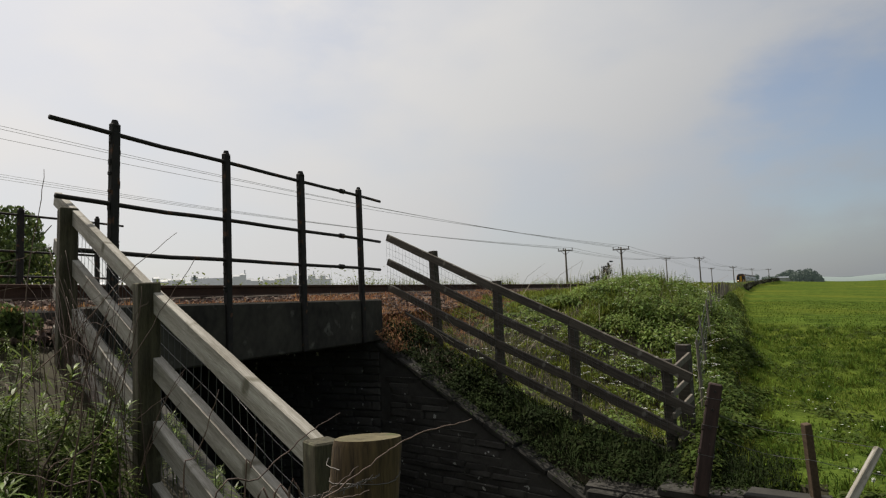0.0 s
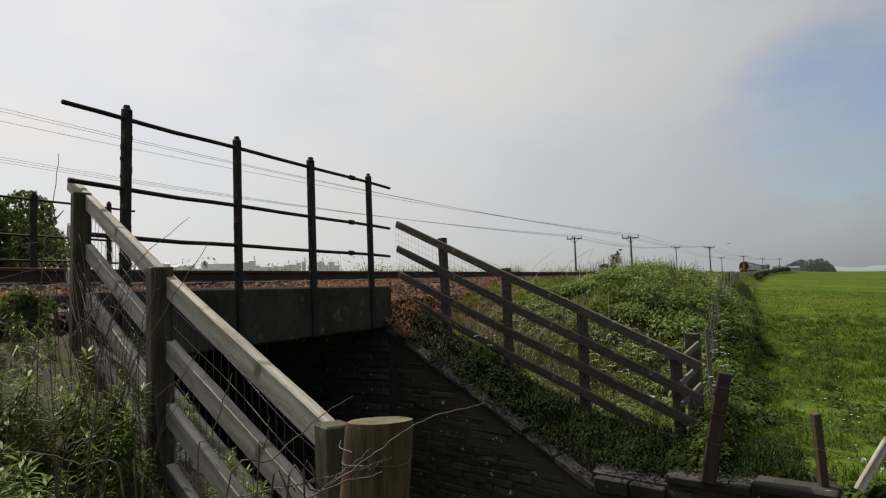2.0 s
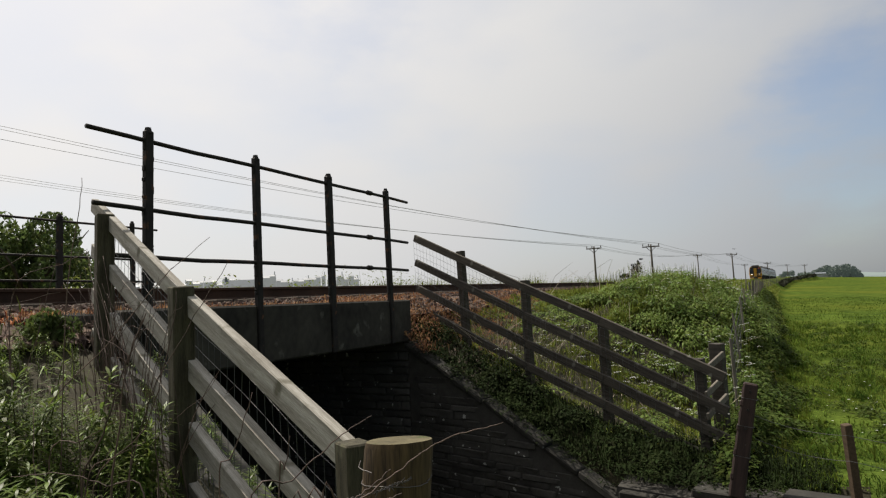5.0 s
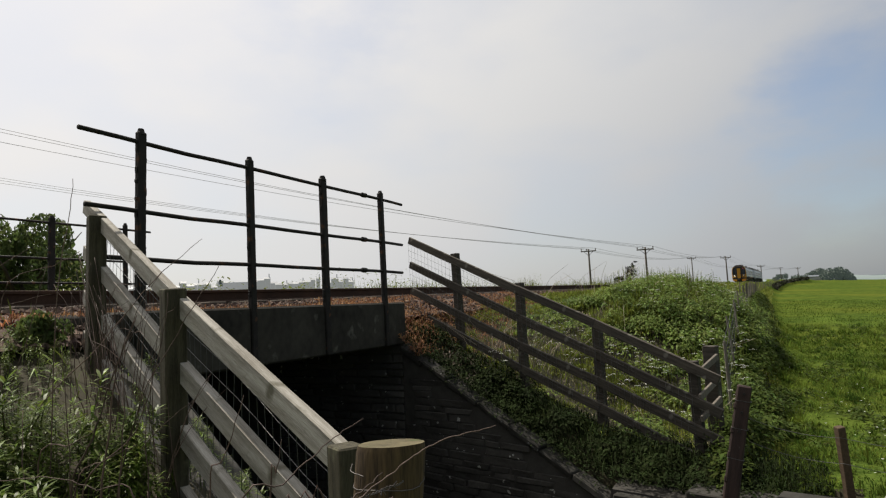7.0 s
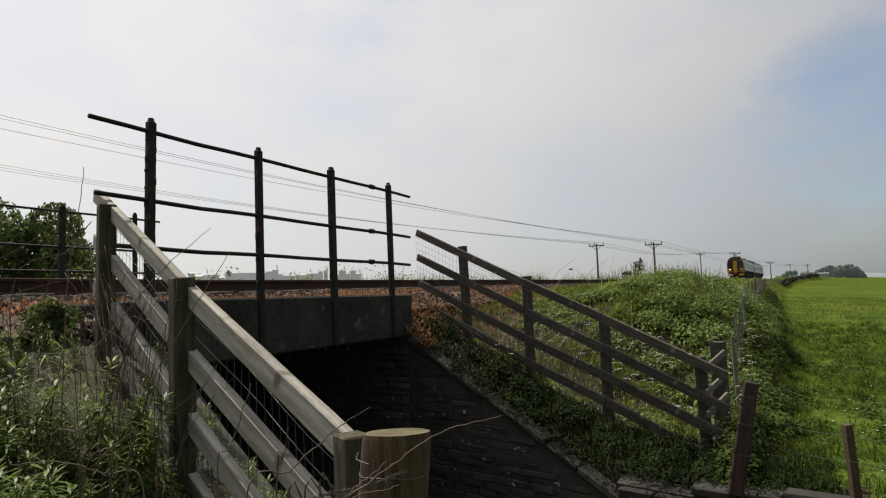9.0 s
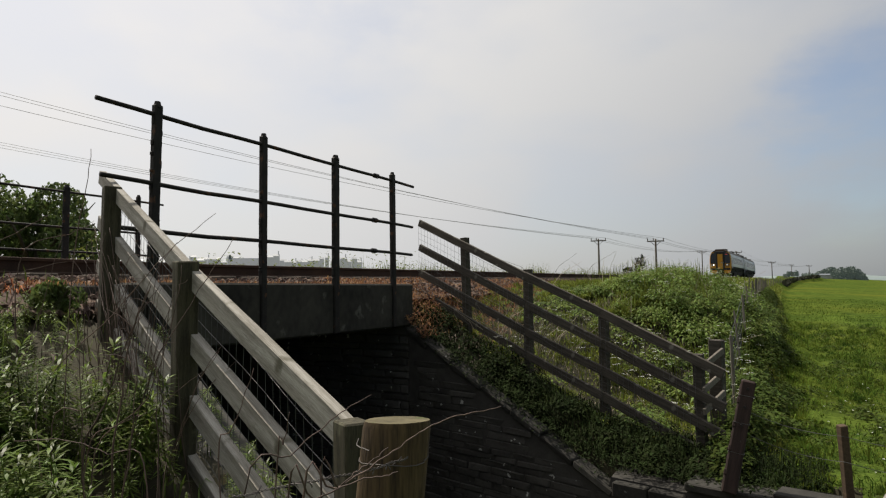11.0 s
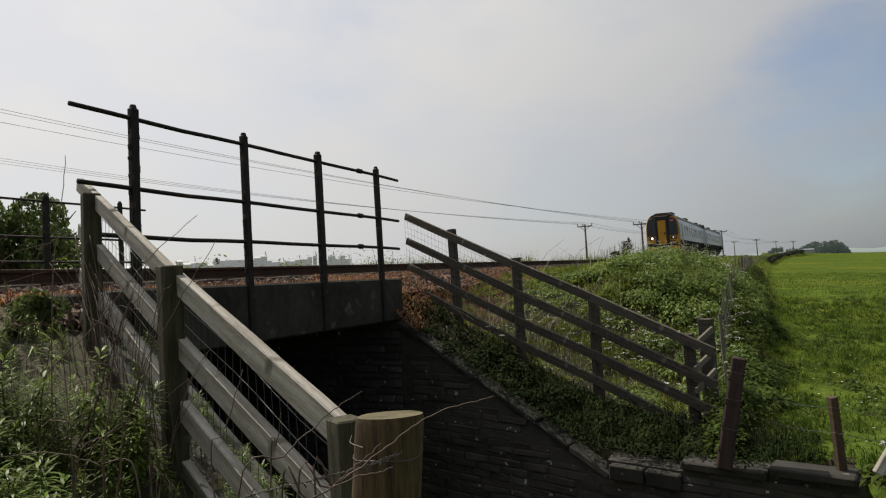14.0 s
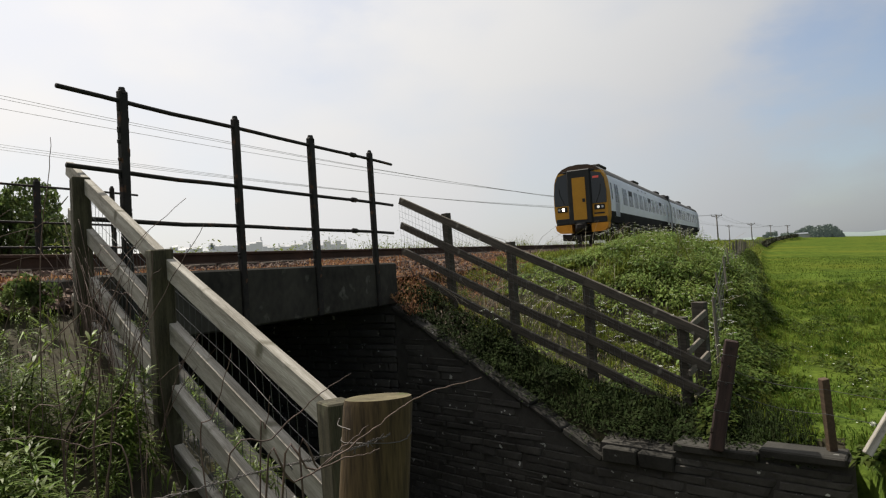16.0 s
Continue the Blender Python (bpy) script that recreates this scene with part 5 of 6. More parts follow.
    u = np.concatenate([scatter(rs, 620, -3.3, -0.3, 7.3, 19, lambda x, y, r: bank_keep(x, y, r) if hum(x, y, 0.7, 2) > -0.12 else 0.0, power=1.3),
                        scatter(rs, 9, -0.5, -0.2, 7.2, 18, None)])
    stems = []
    for x, y, z, k in u:
        h = 0.34 + 0.34 * k * rs.uniform(0.5, 1.1)
        top = np.array([x + rs.normal(0, 0.05), y + rs.normal(0, 0.05), z + h])
        m = 16
        r = rs.uniform(0.02, 0.05)
        an = rs.uniform(0, 6.283, m); q = r * np.sqrt(rs.uniform(0, 1, m))
        P = top + np.stack([np.cos(an) * q, np.sin(an) * q, -q * 0.35], 1)
        D = np.stack([np.cos(an + 1), np.sin(an + 1), rs.uniform(-.2, .3, m)], 1); D /= np.linalg.norm(D, axis=1, keepdims=True)
        chunks.append(leaf_arrays(P, D, np.full(m, 0.016), np.full(m, 0.016), np.zeros(m)))
        stems.append((x, y, z, top))
    tagged(obj("umbel_flowers", tri_mesh("umbel_flowers", *joined(chunks), M["petal"])), "small white umbel flower heads above the bank grass", "flowers", kind="stuff")
    s = Soup()
    for x, y, z, t in stems:
        s.add(*tube([(x, y, z), tuple(t)], [0.004, 0.0025], 3, False))
    tagged(obj("umbel_stems", s.mesh("umbel_stems", M["bank_grass"])), "thin green stems of the umbel flowers", "flowers", kind="stuff")
    e = []
    for i in range(5200):
        x = rs.uniform(-4.55, -2.9); y = wing_right(x) + 0.1 + abs(rs.normal(0, 0.55))
        if not in_cut(x, y) and hum(x, y, 1.6, 50) + 0.9 * smooth01(-2.9, -4.3, x) > 0.25:
            e.append((x, y, land(x, y) - 0.02, 0.8 + 0.6 * hum(x, y, 1.2, 51)))
    tagged(obj("brown_grass", tri_mesh("brown_grass", *blades(rs, np.array(e), 0.10, 0.30, 0.009, 0.8, 0.5), M["litter"])), "dead brown grass hanging by the end of the deck", "grass", kind="stuff")
    # dead pale stalks
    s = Soup()
    for i in range(150):
        if i < 80:
            x, y = rs.normal(-3.3, 0.35), rs.normal(8.6, 0.35)
        else:
            y = rs.uniform(7.6, 18); x = rs.uniform(-4.5, -0.3)
        z = land(x, y)
        h = rs.uniform(0.2, 0.75)
        d = rs.normal(0, 0.75, 2) * h
        s.add(*tube([(x, y, z), (x + d[0] * .4, y + d[1] * .4, z + h * .6), (x + d[0], y + d[1], z + h)], [0.005, 0.004, 0.002], 3, False))
    tagged(obj("dead_stalks", s.mesh("dead_stalks", M["dry_stalk"])), "bleached dead stalks standing in the bank grass", "stalks", kind="stuff")


def build_shoulder_plants():
    """Dry grass along the ballast and the deck edge, green weeds beyond the line."""
    rs = np.random.RandomState(8)
    pts = []
    for i in range(16000):
        y = rs.uniform(2.5, 22)
        q = rs.normal(-4.85, 0.16)
        if hum(q * 2, y, 1.1, 3) < -0.25 or q > -4.34:
            continue
        z = 1.76 if 2.4 < y < 7.13 else land(q, y)
        pts.append((q, y, z, 0.6 + 0.9 * max(0.0, hum(q, y, 0.9, 7) + 0.3)))
    tagged(obj("dry_grass", tri_mesh("dry_grass", *blades(rs, np.array(pts), 0.05, 0.15, 0.010, 0.7, 0.3), M["dry_grass"])), "orange-brown withered grass along the ballast edge", "grass", kind="stuff")
    d = scatter(rs, 2600, -4.95, -3.6, 7.3, 11, lambda x, y, r: 0.9 if hum(x, y, 1.0, 33) + 0.35 * (1 - smooth01(-4.4, -3.5, x)) > 0.0 and y > wing_right(x) + 0.35 else 0.0, follow=False, power=1.3)
    tagged(obj("rusty_grass", tri_mesh("rusty_grass", *blades(rs, d, 0.08, 0.22, 0.009, 1.1, 0.4), M["dry_grass"])), "rust-brown dead grass at the end of the deck", "grass", kind="stuff")
    pts = []
    for i in range(19000):
        y = 6.9 + 10 * rs.uniform() ** 1.4; q = rs.uniform(-5.75, -4.0)
        if hum(q, y, 0.9, 44) + 0.45 - 0.06 * (y - 7) < rs.uniform() * 0.3:
            continue
        z = max(land(q, y), rail_z(y) + float(np.interp(q + 7.0, [1.2, 1.9, 2.45, 3.0], [-0.22, -0.27, -0.5, -1.0])))
        pts.append((q, y, z, 0.7 + 0.5 * hum(q, y, 1.4, 45)))
    tagged(obj("rusty_verge", tri_mesh("rusty_verge", *blades(rs, np.array(pts), 0.05, 0.16, 0.012, 1.2, 0.3), M["dry_grass"])), "orange-brown dead grass over the edge of the ballast", "grass", kind="stuff")
    a = scatter(rs, 30000, -11.5, -9.15, 1.0, 60, lambda x, y, r: max(0.1, 0.75 + 0.9 * hum(x, y, 0.6, 5)) * (0.8 + 0.012 * y), power=1.5)
    chunks = [blades(rs, a, 0.45, 1.0, 0.02, 0.45, 0.25)]
    c = scatter(rs, 900, -11.3, -9.4, 6.0, 45, lambda x, y, r: max(0.0, 0.7 + hum(x, y, 0.7, 1)), power=1.5)
    for x, y, z, k in c:
        m = 10
        P = np.stack([x + rs.normal(0, 0.12, m), y + rs.normal(0, 0.12, m), z + rs.uniform(0.2, 0.9, m) * k], 1)
        an = rs.uniform(0, 6.283, m)
        D = np.stack([np.cos(an), np.sin(an), rs.uniform(0, 0.8, m)], 1); D /= np.linalg.norm(D, axis=1, keepdims=True)
        chunks.append(leaf_arrays(P, D, rs.uniform(0.08, 0.16, m), rs.uniform(0.03, 0.06, m), rs.uniform(0.1, 0.4, m)))
    tagged(obj("trackside_weeds", tri_mesh("trackside_weeds", *joined(chunks), M["bank_grass"])), "green weeds along the far side of the track", "weeds", kind="stuff")


def build_field_grass():
    rs = np.random.RandomState(12)
    k = lambda x, y, r: max(0.3, 0.85 + 0.7 * hum(x, y, 0.7, 6) + 1.0 * hum(x, y, 2.6, 8)) if hum(x, y, 2.6, 8) + r.uniform() * 0.8 > -0.3 else 0.0
    a = scatter(rs, 70000, 0.0, 7.0, 4.4, 19, lambda x, y, r: 0.0 if x < 2.0 and y < 5.7 and r.uniform() < 0.8 else k(x, y, r), follow=False, power=1.4)
    b = scatter(rs, 46000, 0.2, 22, 17, 60, k, power=1.5)
    c = scatter(rs, 14000, -0.6, 7.0, -3.0, 4.4, k, follow=False)
    tq = scatter(rs, 2400, 0.1, 9.0, 4.6, 26, k, follow=False, power=1.3)
    chunks = [tuft(rs, q, rs.uniform(0.07, 0.2), rs.uniform(0.11, 0.24), 34, 0.013) for q in tq]
    chunks += [blades(rs, c, 0.06, 0.15, 0.013, 0.9, 0.4), blades(rs, a, 0.06, 0.15, 0.013, 0.9, 0.4), blades(rs, b, 0.06, 0.13, 0.03, 1.0, 0.2)]
    tagged(obj("field_grass", tri_mesh("field_grass", *joined(chunks), M["grass"])), "short bright green pasture grass with uneven tufts", "grass", kind="stuff")
    chunks = []
    for x, y, z, q in scatter(rs, 420, 0.2, 9.0, 5.0, 27, lambda x, y, r: 1.0 if hum(x, y, 0.5, 60) > r.uniform() * 0.5 - 0.2 else 0.0, follow=False, power=1.5):
        chunks.append(leaf_dome(rs, (x, y, z), rs.uniform(0.06, 0.20), rs.uniform(0.05, 0.15), 46, 0.06))
    tagged(obj("field_weeds", tri_mesh("field_weeds", *joined(chunks), M["nettle"])), "dark docks and dandelion rosettes in the pasture", "weeds", kind="stuff")
    chunks = []
    for i in range(70):
        x, y = rs.uniform(0.66, 1.7), rs.uniform(4.6, 5.75)
        chunks.append(leaf_dome(rs, (x, y, land(x, y) - 0.02), rs.uniform(0.08, 0.2), rs.uniform(0.08, 0.22), 70, 0.07))
    tagged(obj("dock_clumps", tri_mesh("dock_clumps", *joined(chunks), M["nettle"])), "broad dark dock leaves beside the end of the wall", "weeds", kind="stuff")
    chunks = []
    f = scatter(rs, 170, 0.3, 4.5, 5.2, 12, lambda x, y, r: 1.0 if hum(x, y, 0.8, 11) > 0.0 or y < 6.6 else 0.0, follow=False, power=1.7)
    for x, y, z, q in f:
        m = 9
        an = np.arange(m) * 6.283 / m
        r = rs.uniform(0.004, 0.010)
        P = np.tile(np.array([x, y, z + rs.uniform(0.08, 0.2)]), (m, 1))
        D = np.stack([np.cos(an), np.sin(an), np.full(m, 0.35)], 1)
        chunks.append(leaf_arrays(P, D, np.full(m, r * 1.6), np.full(m, r), np.zeros(m)))
    tagged(obj("daisies", tri_mesh("daisies", *joined(chunks), M["petal"])), "tiny white daisies scattered in the pasture", "flowers", kind="stuff")
    # seed heads of dandelions near the stakes
    for x, y, h, r in ((0.83, 5.62, 0.24, 0.022), (0.74, 5.75, 0.27, 0.026), (1.02, 5.9, 0.25, 0.02), (0.62, 6.1, 0.26, 0.02)):
        d = thing("dandelion_clock", pose(x, y, land(x, y)), "round white dandelion seed head on a thin stem", "flower", "dandelions by the stakes")
        v, f2 = tube([(0, 0, 0), (0.01, 0, h)], [0.003, 0.002], 4, False)
        obj("stem", mesh_of("stem", v, f2, M["bank_grass"]), d)
        m = 90
        D = rs.normal(size=(m, 3)); D /= np.linalg.norm(D, axis=1, keepdims=True)
        obj("seed_head", tri_mesh("seed_head", *leaf_arrays(np.tile(np.array([0.01, 0, h]), (m, 1)), D, np.full(m, r), np.full(m, 0.004), np.zeros(m)), M["petal"]), d)


def leafy_shoot(rs, h, n):
    """One upright shoot with long narrow leaves, at the origin."""
    lean = rs.normal(0, 0.16, 2)
    t = np.linspace(0.3, 1.0, n) ** 0.6
    P = np.stack([lean[0] * t * t * h, lean[1] * t * t * h, t * h], 1)
    an = np.arange(n) * 2.4 + rs.uniform(0, 6.28)
    el = 0.02 + 0.75 * t ** 6 + rs.normal(0, 0.15, n)
    D = np.stack([np.cos(an) * np.cos(el), np.sin(an) * np.cos(el), np.sin(el)], 1)
    L = (0.155 - 0.065 * t) * rs.uniform(0.75, 1.3, n)
    V, Fc = arch_arrays(P, D, L, L * 0.145, 0.55 * (1 - t * 0.5) * rs.uniform(0.5, 1.5, n))
    sv, sf = tube([(0, 0, 0), (lean[0] * .3 * h, lean[1] * .3 * h, h * 0.55), (lean[0] * h, lean[1] * h, h)], [0.005, 0.004, 0.002], 3, False)
    sv = np.array([tuple(v) for v in sv])
    sf = np.array([t3 for q in sf for t3 in ((q[0], q[1], q[2]), (q[0], q[2], q[3]))])
    return joined([(V, Fc), (sv, sf)])


def build_left_bed():
    rs = np.random.RandomState(31)
    shoots = [leafy_shoot(rs, rs.uniform(0.38, 0.62), 46) for _ in range(14)]
    chunks, n = [], 0
    while n < 1250:
        x, y = rs.uniform(-5.0, -0.95), rs.uniform(-0.6, 2.9)
        line = 2.69 - 0.352 * (x + 4.15)
        if y > line - 0.12 or x * x + y * y < 1.6:
            continue
        if x < -4.55 and y > 1.6:
            continue
        g = 0.72 + 0.85 * hum(x, y, 0.9, 2) + 0.45 * hum(x, y, 2.3, 5)
        if hum(x, y, 1.2, 14) < -0.22:
            continue
        V, Fc = shoots[n % 14]
        a = rs.uniform(0, 6.28); c, s = math.cos(a), math.sin(a)
        sc = max(0.4, g) * rs.uniform(0.6, 0.95) * (1 - 0.25 * smooth01(-3.2, -4.6, x)) * (1 - 0.25 * smooth01(-2.4, -1.6, x))
        sc *= 0.6 if 3.6 < math.hypot(x, y) < 4.35 else 1.0
        W = np.stack([(V[:, 0] * c - V[:, 1] * s) * sc + x, (V[:, 0] * s + V[:, 1] * c) * sc + y, V[:, 2] * sc + land(x, y) - 0.02], 1)
        chunks.append((W, Fc)); n += 1
    for i in range(170):
        x, y = rs.uniform(-3.3, -1.5), rs.uniform(0.35, 1.5)
        if y > 2.45 - 0.352 * (x + 4.15):
            continue
        V, Fc = shoots[i % 14]
        sc = rs.uniform(0.5, 0.85)
        chunks.append((np.stack([V[:, 0] * sc + x, V[:, 1] * sc + y, V[:, 2] * sc + land(x, y) - 0.02], 1), Fc))
    a = scatter(rs, 900, -5.4, -0.9, -0.6, 3.0, lambda x, y, r: 1.0 if y < 2.75 - 0.352 * (x + 4.15) and x * x + y * y > 1.3 else 0.0, follow=False)
    chunks.append(blades(rs, a, 0.1, 0.4, 0.010, 0.6, 0.35))
    tagged(obj("willowherb_bed", tri_mesh("willowherb_bed", *joined(chunks), M["leaf"])), "dense bed of narrow-leaved green shoots beside the pale fence", "plants", kind="stuff")
    # weeds between the fence and the wall under it
    c2 = []
    for i in range(90):
        x = rs.uniform(-4.0, -1.2); y = 2.69 - 0.352 * (x + 4.15) + rs.uniform(0.12, 0.4)
        V, Fc = shoots[i % 14]
        sc = rs.uniform(0.3, 0.6)
        c2.append((np.stack([V[:, 0] * sc + x, V[:, 1] * sc + y, V[:, 2] * sc + float(np.interp(x, LEFT_X, LEFT_Z)) - 0.08], 1), Fc))
    tagged(obj("wall_top_weeds", tri_mesh("wall_top_weeds", *joined(c2), M["leaf"])), "low green weeds on the wall behind the fence boards", "weeds", kind="stuff")
    # withered litter on the shoulder
    pts = []
    for i in range(5200):
        x, y = rs.uniform(-5.6, -3.9), rs.uniform(0.2, 3.0)
        if y > 2.69 - 0.352 * (x + 4.15) + 0.4 or hum(x, y, 1.3, 3) < -0.1:
            continue
        pts.append((x, y, land(x, y), 1.0))
    tagged(obj("leaf_litter", tri_mesh("leaf_litter", *blades(rs, np.array(pts), 0.05, 0.16, 0.014, 1.6, 0.2), M["litter"])), "grey-brown dead litter at the ballast foot", "litter", kind="stuff")
    # rusty bracken clump and a stone block by the bridge end
    pts = np.array([(rs.normal(-5.05, 0.13), rs.normal(2.15, 0.22), land(-5.05, 2.1), rs.uniform(0.6, 1.3)) for _ in range(500)])
    tagged(obj("dead_bracken", tri_mesh("dead_bracken", *blades(rs, pts, 0.1, 0.26, 0.012, 0.8, 0.4), M["bracken"])), "rust-red clump of dead bracken beside the track", "bracken", kind="stuff")


def bend(points, rnd, k=0.012):
    """A kinked smooth line through a few points."""
    P = [Vector(p) for p in points]
    P = [P[0] * 2 - P[1]] + P + [P[-1] * 2 - P[-2]]
    out = []
    for i in range(1, len(P) - 2):
        for j in range(5):
            t = j / 5
            a, b, c, d = P[i - 1:i + 3]
            q = 0.5 * ((2 * b) + (c - a) * t + (2 * a - 5 * b + 4 * c - d) * t * t + (3 * b - a - 3 * c + d) * t ** 3)
            out.append(q + Vector((rnd.uniform(-k, k), rnd.uniform(-k, k), rnd.uniform(-k, k))))
    return out + [P[-2]]


def bramble(points, r, seed, label="dry leafless bramble stem arching through the weeds"):
    rnd = random.Random(seed)
    low = min(points, key=lambda p: p[2])
    root = (low[0] + rnd.uniform(-.1, .1), low[1] + rnd.uniform(-.05, .1), land(low[0], low[1]) - 0.05)
    pts = list(points)
    pts = pts + [root] if low == pts[-1] else [root] + pts
    if low == points[0]:
        pts = list(reversed(pts))
    line = bend(pts, rnd, 0.0025 if r < 0.0025 else 0.004)
    n = len(line)
    b = thing("bramble_stem", pose(0, 0, 0), label, "plant stem", "bramble stems by the fence")
    v, f = tube(line, [r * (0.45 + 0.75 * i / n) for i in range(n)], 5)
    obj("stem", mesh_of("stem", v, f, M["twig"], True), b)
    for k in range(3 if r > 0.003 else 0):
        i = rnd.randrange(2, max(3, n // 2))
        p = line[i]
        d = Vector((rnd.uniform(-1, 1), rnd.uniform(-0.6, 0.6), rnd.uniform(0.0, 1))).normalized()
        l = rnd.uniform(0.06, 0.16)
        v, f = tube([p, p + d * l * 0.5 + Vector((0, 0, 0.01)), p + d * l], [r * 0.5, r * 0.4, r * 0.2], 4)
        obj("side_shoot", mesh_of("side_shoot", v, f, M["twig"]), b)


def build_brambles():
    stems = [
        ((-0.939, 1.327, 1.428), (-0.978, 1.292, 1.403), (-1.023, 1.244, 1.359), (-1.076, 1.176, 1.292), (-1.137, 1.075, 1.195)),
        ((-0.519, 1.202, 1.454), (-0.572, 1.174, 1.441), (-0.631, 1.138, 1.424), (-0.671, 1.107, 1.399), (-0.716, 1.067, 1.36), (-0.789, 0.991, 1.302), (-0.831, 0.938, 1.267)),
        ((-0.676, 1.049, 1.338), (-0.696, 1.033, 1.332), (-0.739, 0.999, 1.326), (-0.80, 0.937, 1.296), (-0.834, 0.896, 1.276)),
        ((-0.712, 1.063, 1.38), (-0.727, 1.046, 1.36), (-0.753, 1.019, 1.338), (-0.779, 0.988, 1.309), (-0.797, 0.956, 1.269)),
        ((-2.66, 1.62, 2.35), (-2.69, 1.62, 2.17), (-2.78, 1.62, 1.75), (-2.86, 1.66, 0.95)),
        ((-2.97, 1.83, 2.05), (-3.08, 1.78, 2.00), (-3.32, 1.67, 1.85)),
        ((-3.17, 1.72, 2.09), (-3.31, 1.66, 2.01), (-3.6, 1.55, 1.8)),
        ((-3.10, 1.78, 1.86), (-3.33, 1.67, 1.80), (-3.6, 1.5, 1.6)),
        ((-2.26, 1.97, 2.07), (-2.48, 1.88, 1.88), (-2.70, 1.78, 1.62), (-3.01, 1.66, 1.28)),
        ((-1.96, 1.80, 1.92), (-2.10, 1.75, 1.71), (-2.29, 1.68, 1.38), (-2.42, 1.66, 0.99)),
        ((-2.11, 1.52, 1.71), (-2.21, 1.49, 1.48), (-2.28, 1.47, 1.28), (-2.38, 1.45, 1.06)),
        ((-2.07, 1.49, 1.07), (-2.19, 1.43, 1.11), (-2.33, 1.35, 1.16), (-2.50, 1.26, 1.16)),
        ((-2.21, 1.50, 1.34), (-2.35, 1.44, 1.26), (-2.47, 1.38, 1.20)),
        ((-2.09, 1.52, 1.73), (-2.18, 1.50, 1.54), (-2.22, 1.50, 1.31), (-2.27, 1.50, 1.05)),
        ((-2.05, 1.44, 1.65), (-2.09, 1.46, 1.32), (-2.12, 1.46, 1.08)),
        ((-1.92, 1.42, 1.45), (-1.94, 1.45, 1.10)),
        ((-1.46, 1.43, 1.46), (-1.53, 1.41, 1.27), (-1.58, 1.40, 1.15)),
        ((-1.29, 1.41, 1.34), (-1.32, 1.41, 1.24), (-1.34, 1.41, 1.17)),
        ((-2.07, 1.64, 1.81), (-2.11, 1.64, 1.63), (-2.23, 1.61, 1.28), (-2.43, 1.53, 1.07)),
        ((-2.05, 1.48, 1.26), (-2.14, 1.44, 1.22), (-2.26, 1.39, 1.11)),
    ]
    for i, st in enumerate(stems):
        bramble(st, (0.0022 if i < 4 else 0.0042 if i in (10, 13) else 0.0028), 100 + i)
    rnd = random.Random(78)
    for i in range(26):
        x = rnd.uniform(-3.85, -2.35); y = 2.69 - 0.352 * (x + 4.15) - rnd.uniform(0.08, 0.3)
        z = land(x, y)
        dx, dy = rnd.uniform(-.45, .45), rnd.uniform(-.1, .1)
        h = rnd.uniform(0.5, 1.0)
        bramble(((x + dx, y + dy, z + h), (x + dx * 0.5, y + dy * .5, z + h * 0.75), (x + 0.01, y, z + 0.2)), 0.0024, 400 + i)
    # a tangle of thin stems between the two upper posts
    rnd = random.Random(91)
    for i in range(24):
        x = rnd.uniform(-3.75, -2.75); y = 2.69 - 0.352 * (x + 4.15) - rnd.uniform(0.05, 0.2)
        z = land(x, y)
        dx, h = rnd.uniform(0.1, 0.75) * rnd.choice((1, 1, -1)), rnd.uniform(0.55, 1.05)
        bramble(((x + dx, y - 0.352 * dx + rnd.uniform(-.06, .03), z + h - 0.25 * dx), (x + dx * 0.55, y - 0.2 * dx, z + h * 0.8), (x + 0.1 * dx, y, z + 0.35)), 0.0021, 600 + i)
    rnd = random.Random(77)
    for i in range(7):
        x = rnd.uniform(-3.6, -1.5); y = 2.69 - 0.352 * (x + 4.15) - rnd.uniform(0.25, 0.8)
        z = land(x, y)
        dx, dy = rnd.uniform(-.3, .3), rnd.uniform(-.12, .12)
        h = rnd.uniform(0.55, 1.05)
        bramble(((x + dx, y + dy, z + h), (x + dx * 0.6, y + dy * .5, z + h * 0.6), (x + 0.01, y, z + 0.15)), 0.0028, 300 + i)


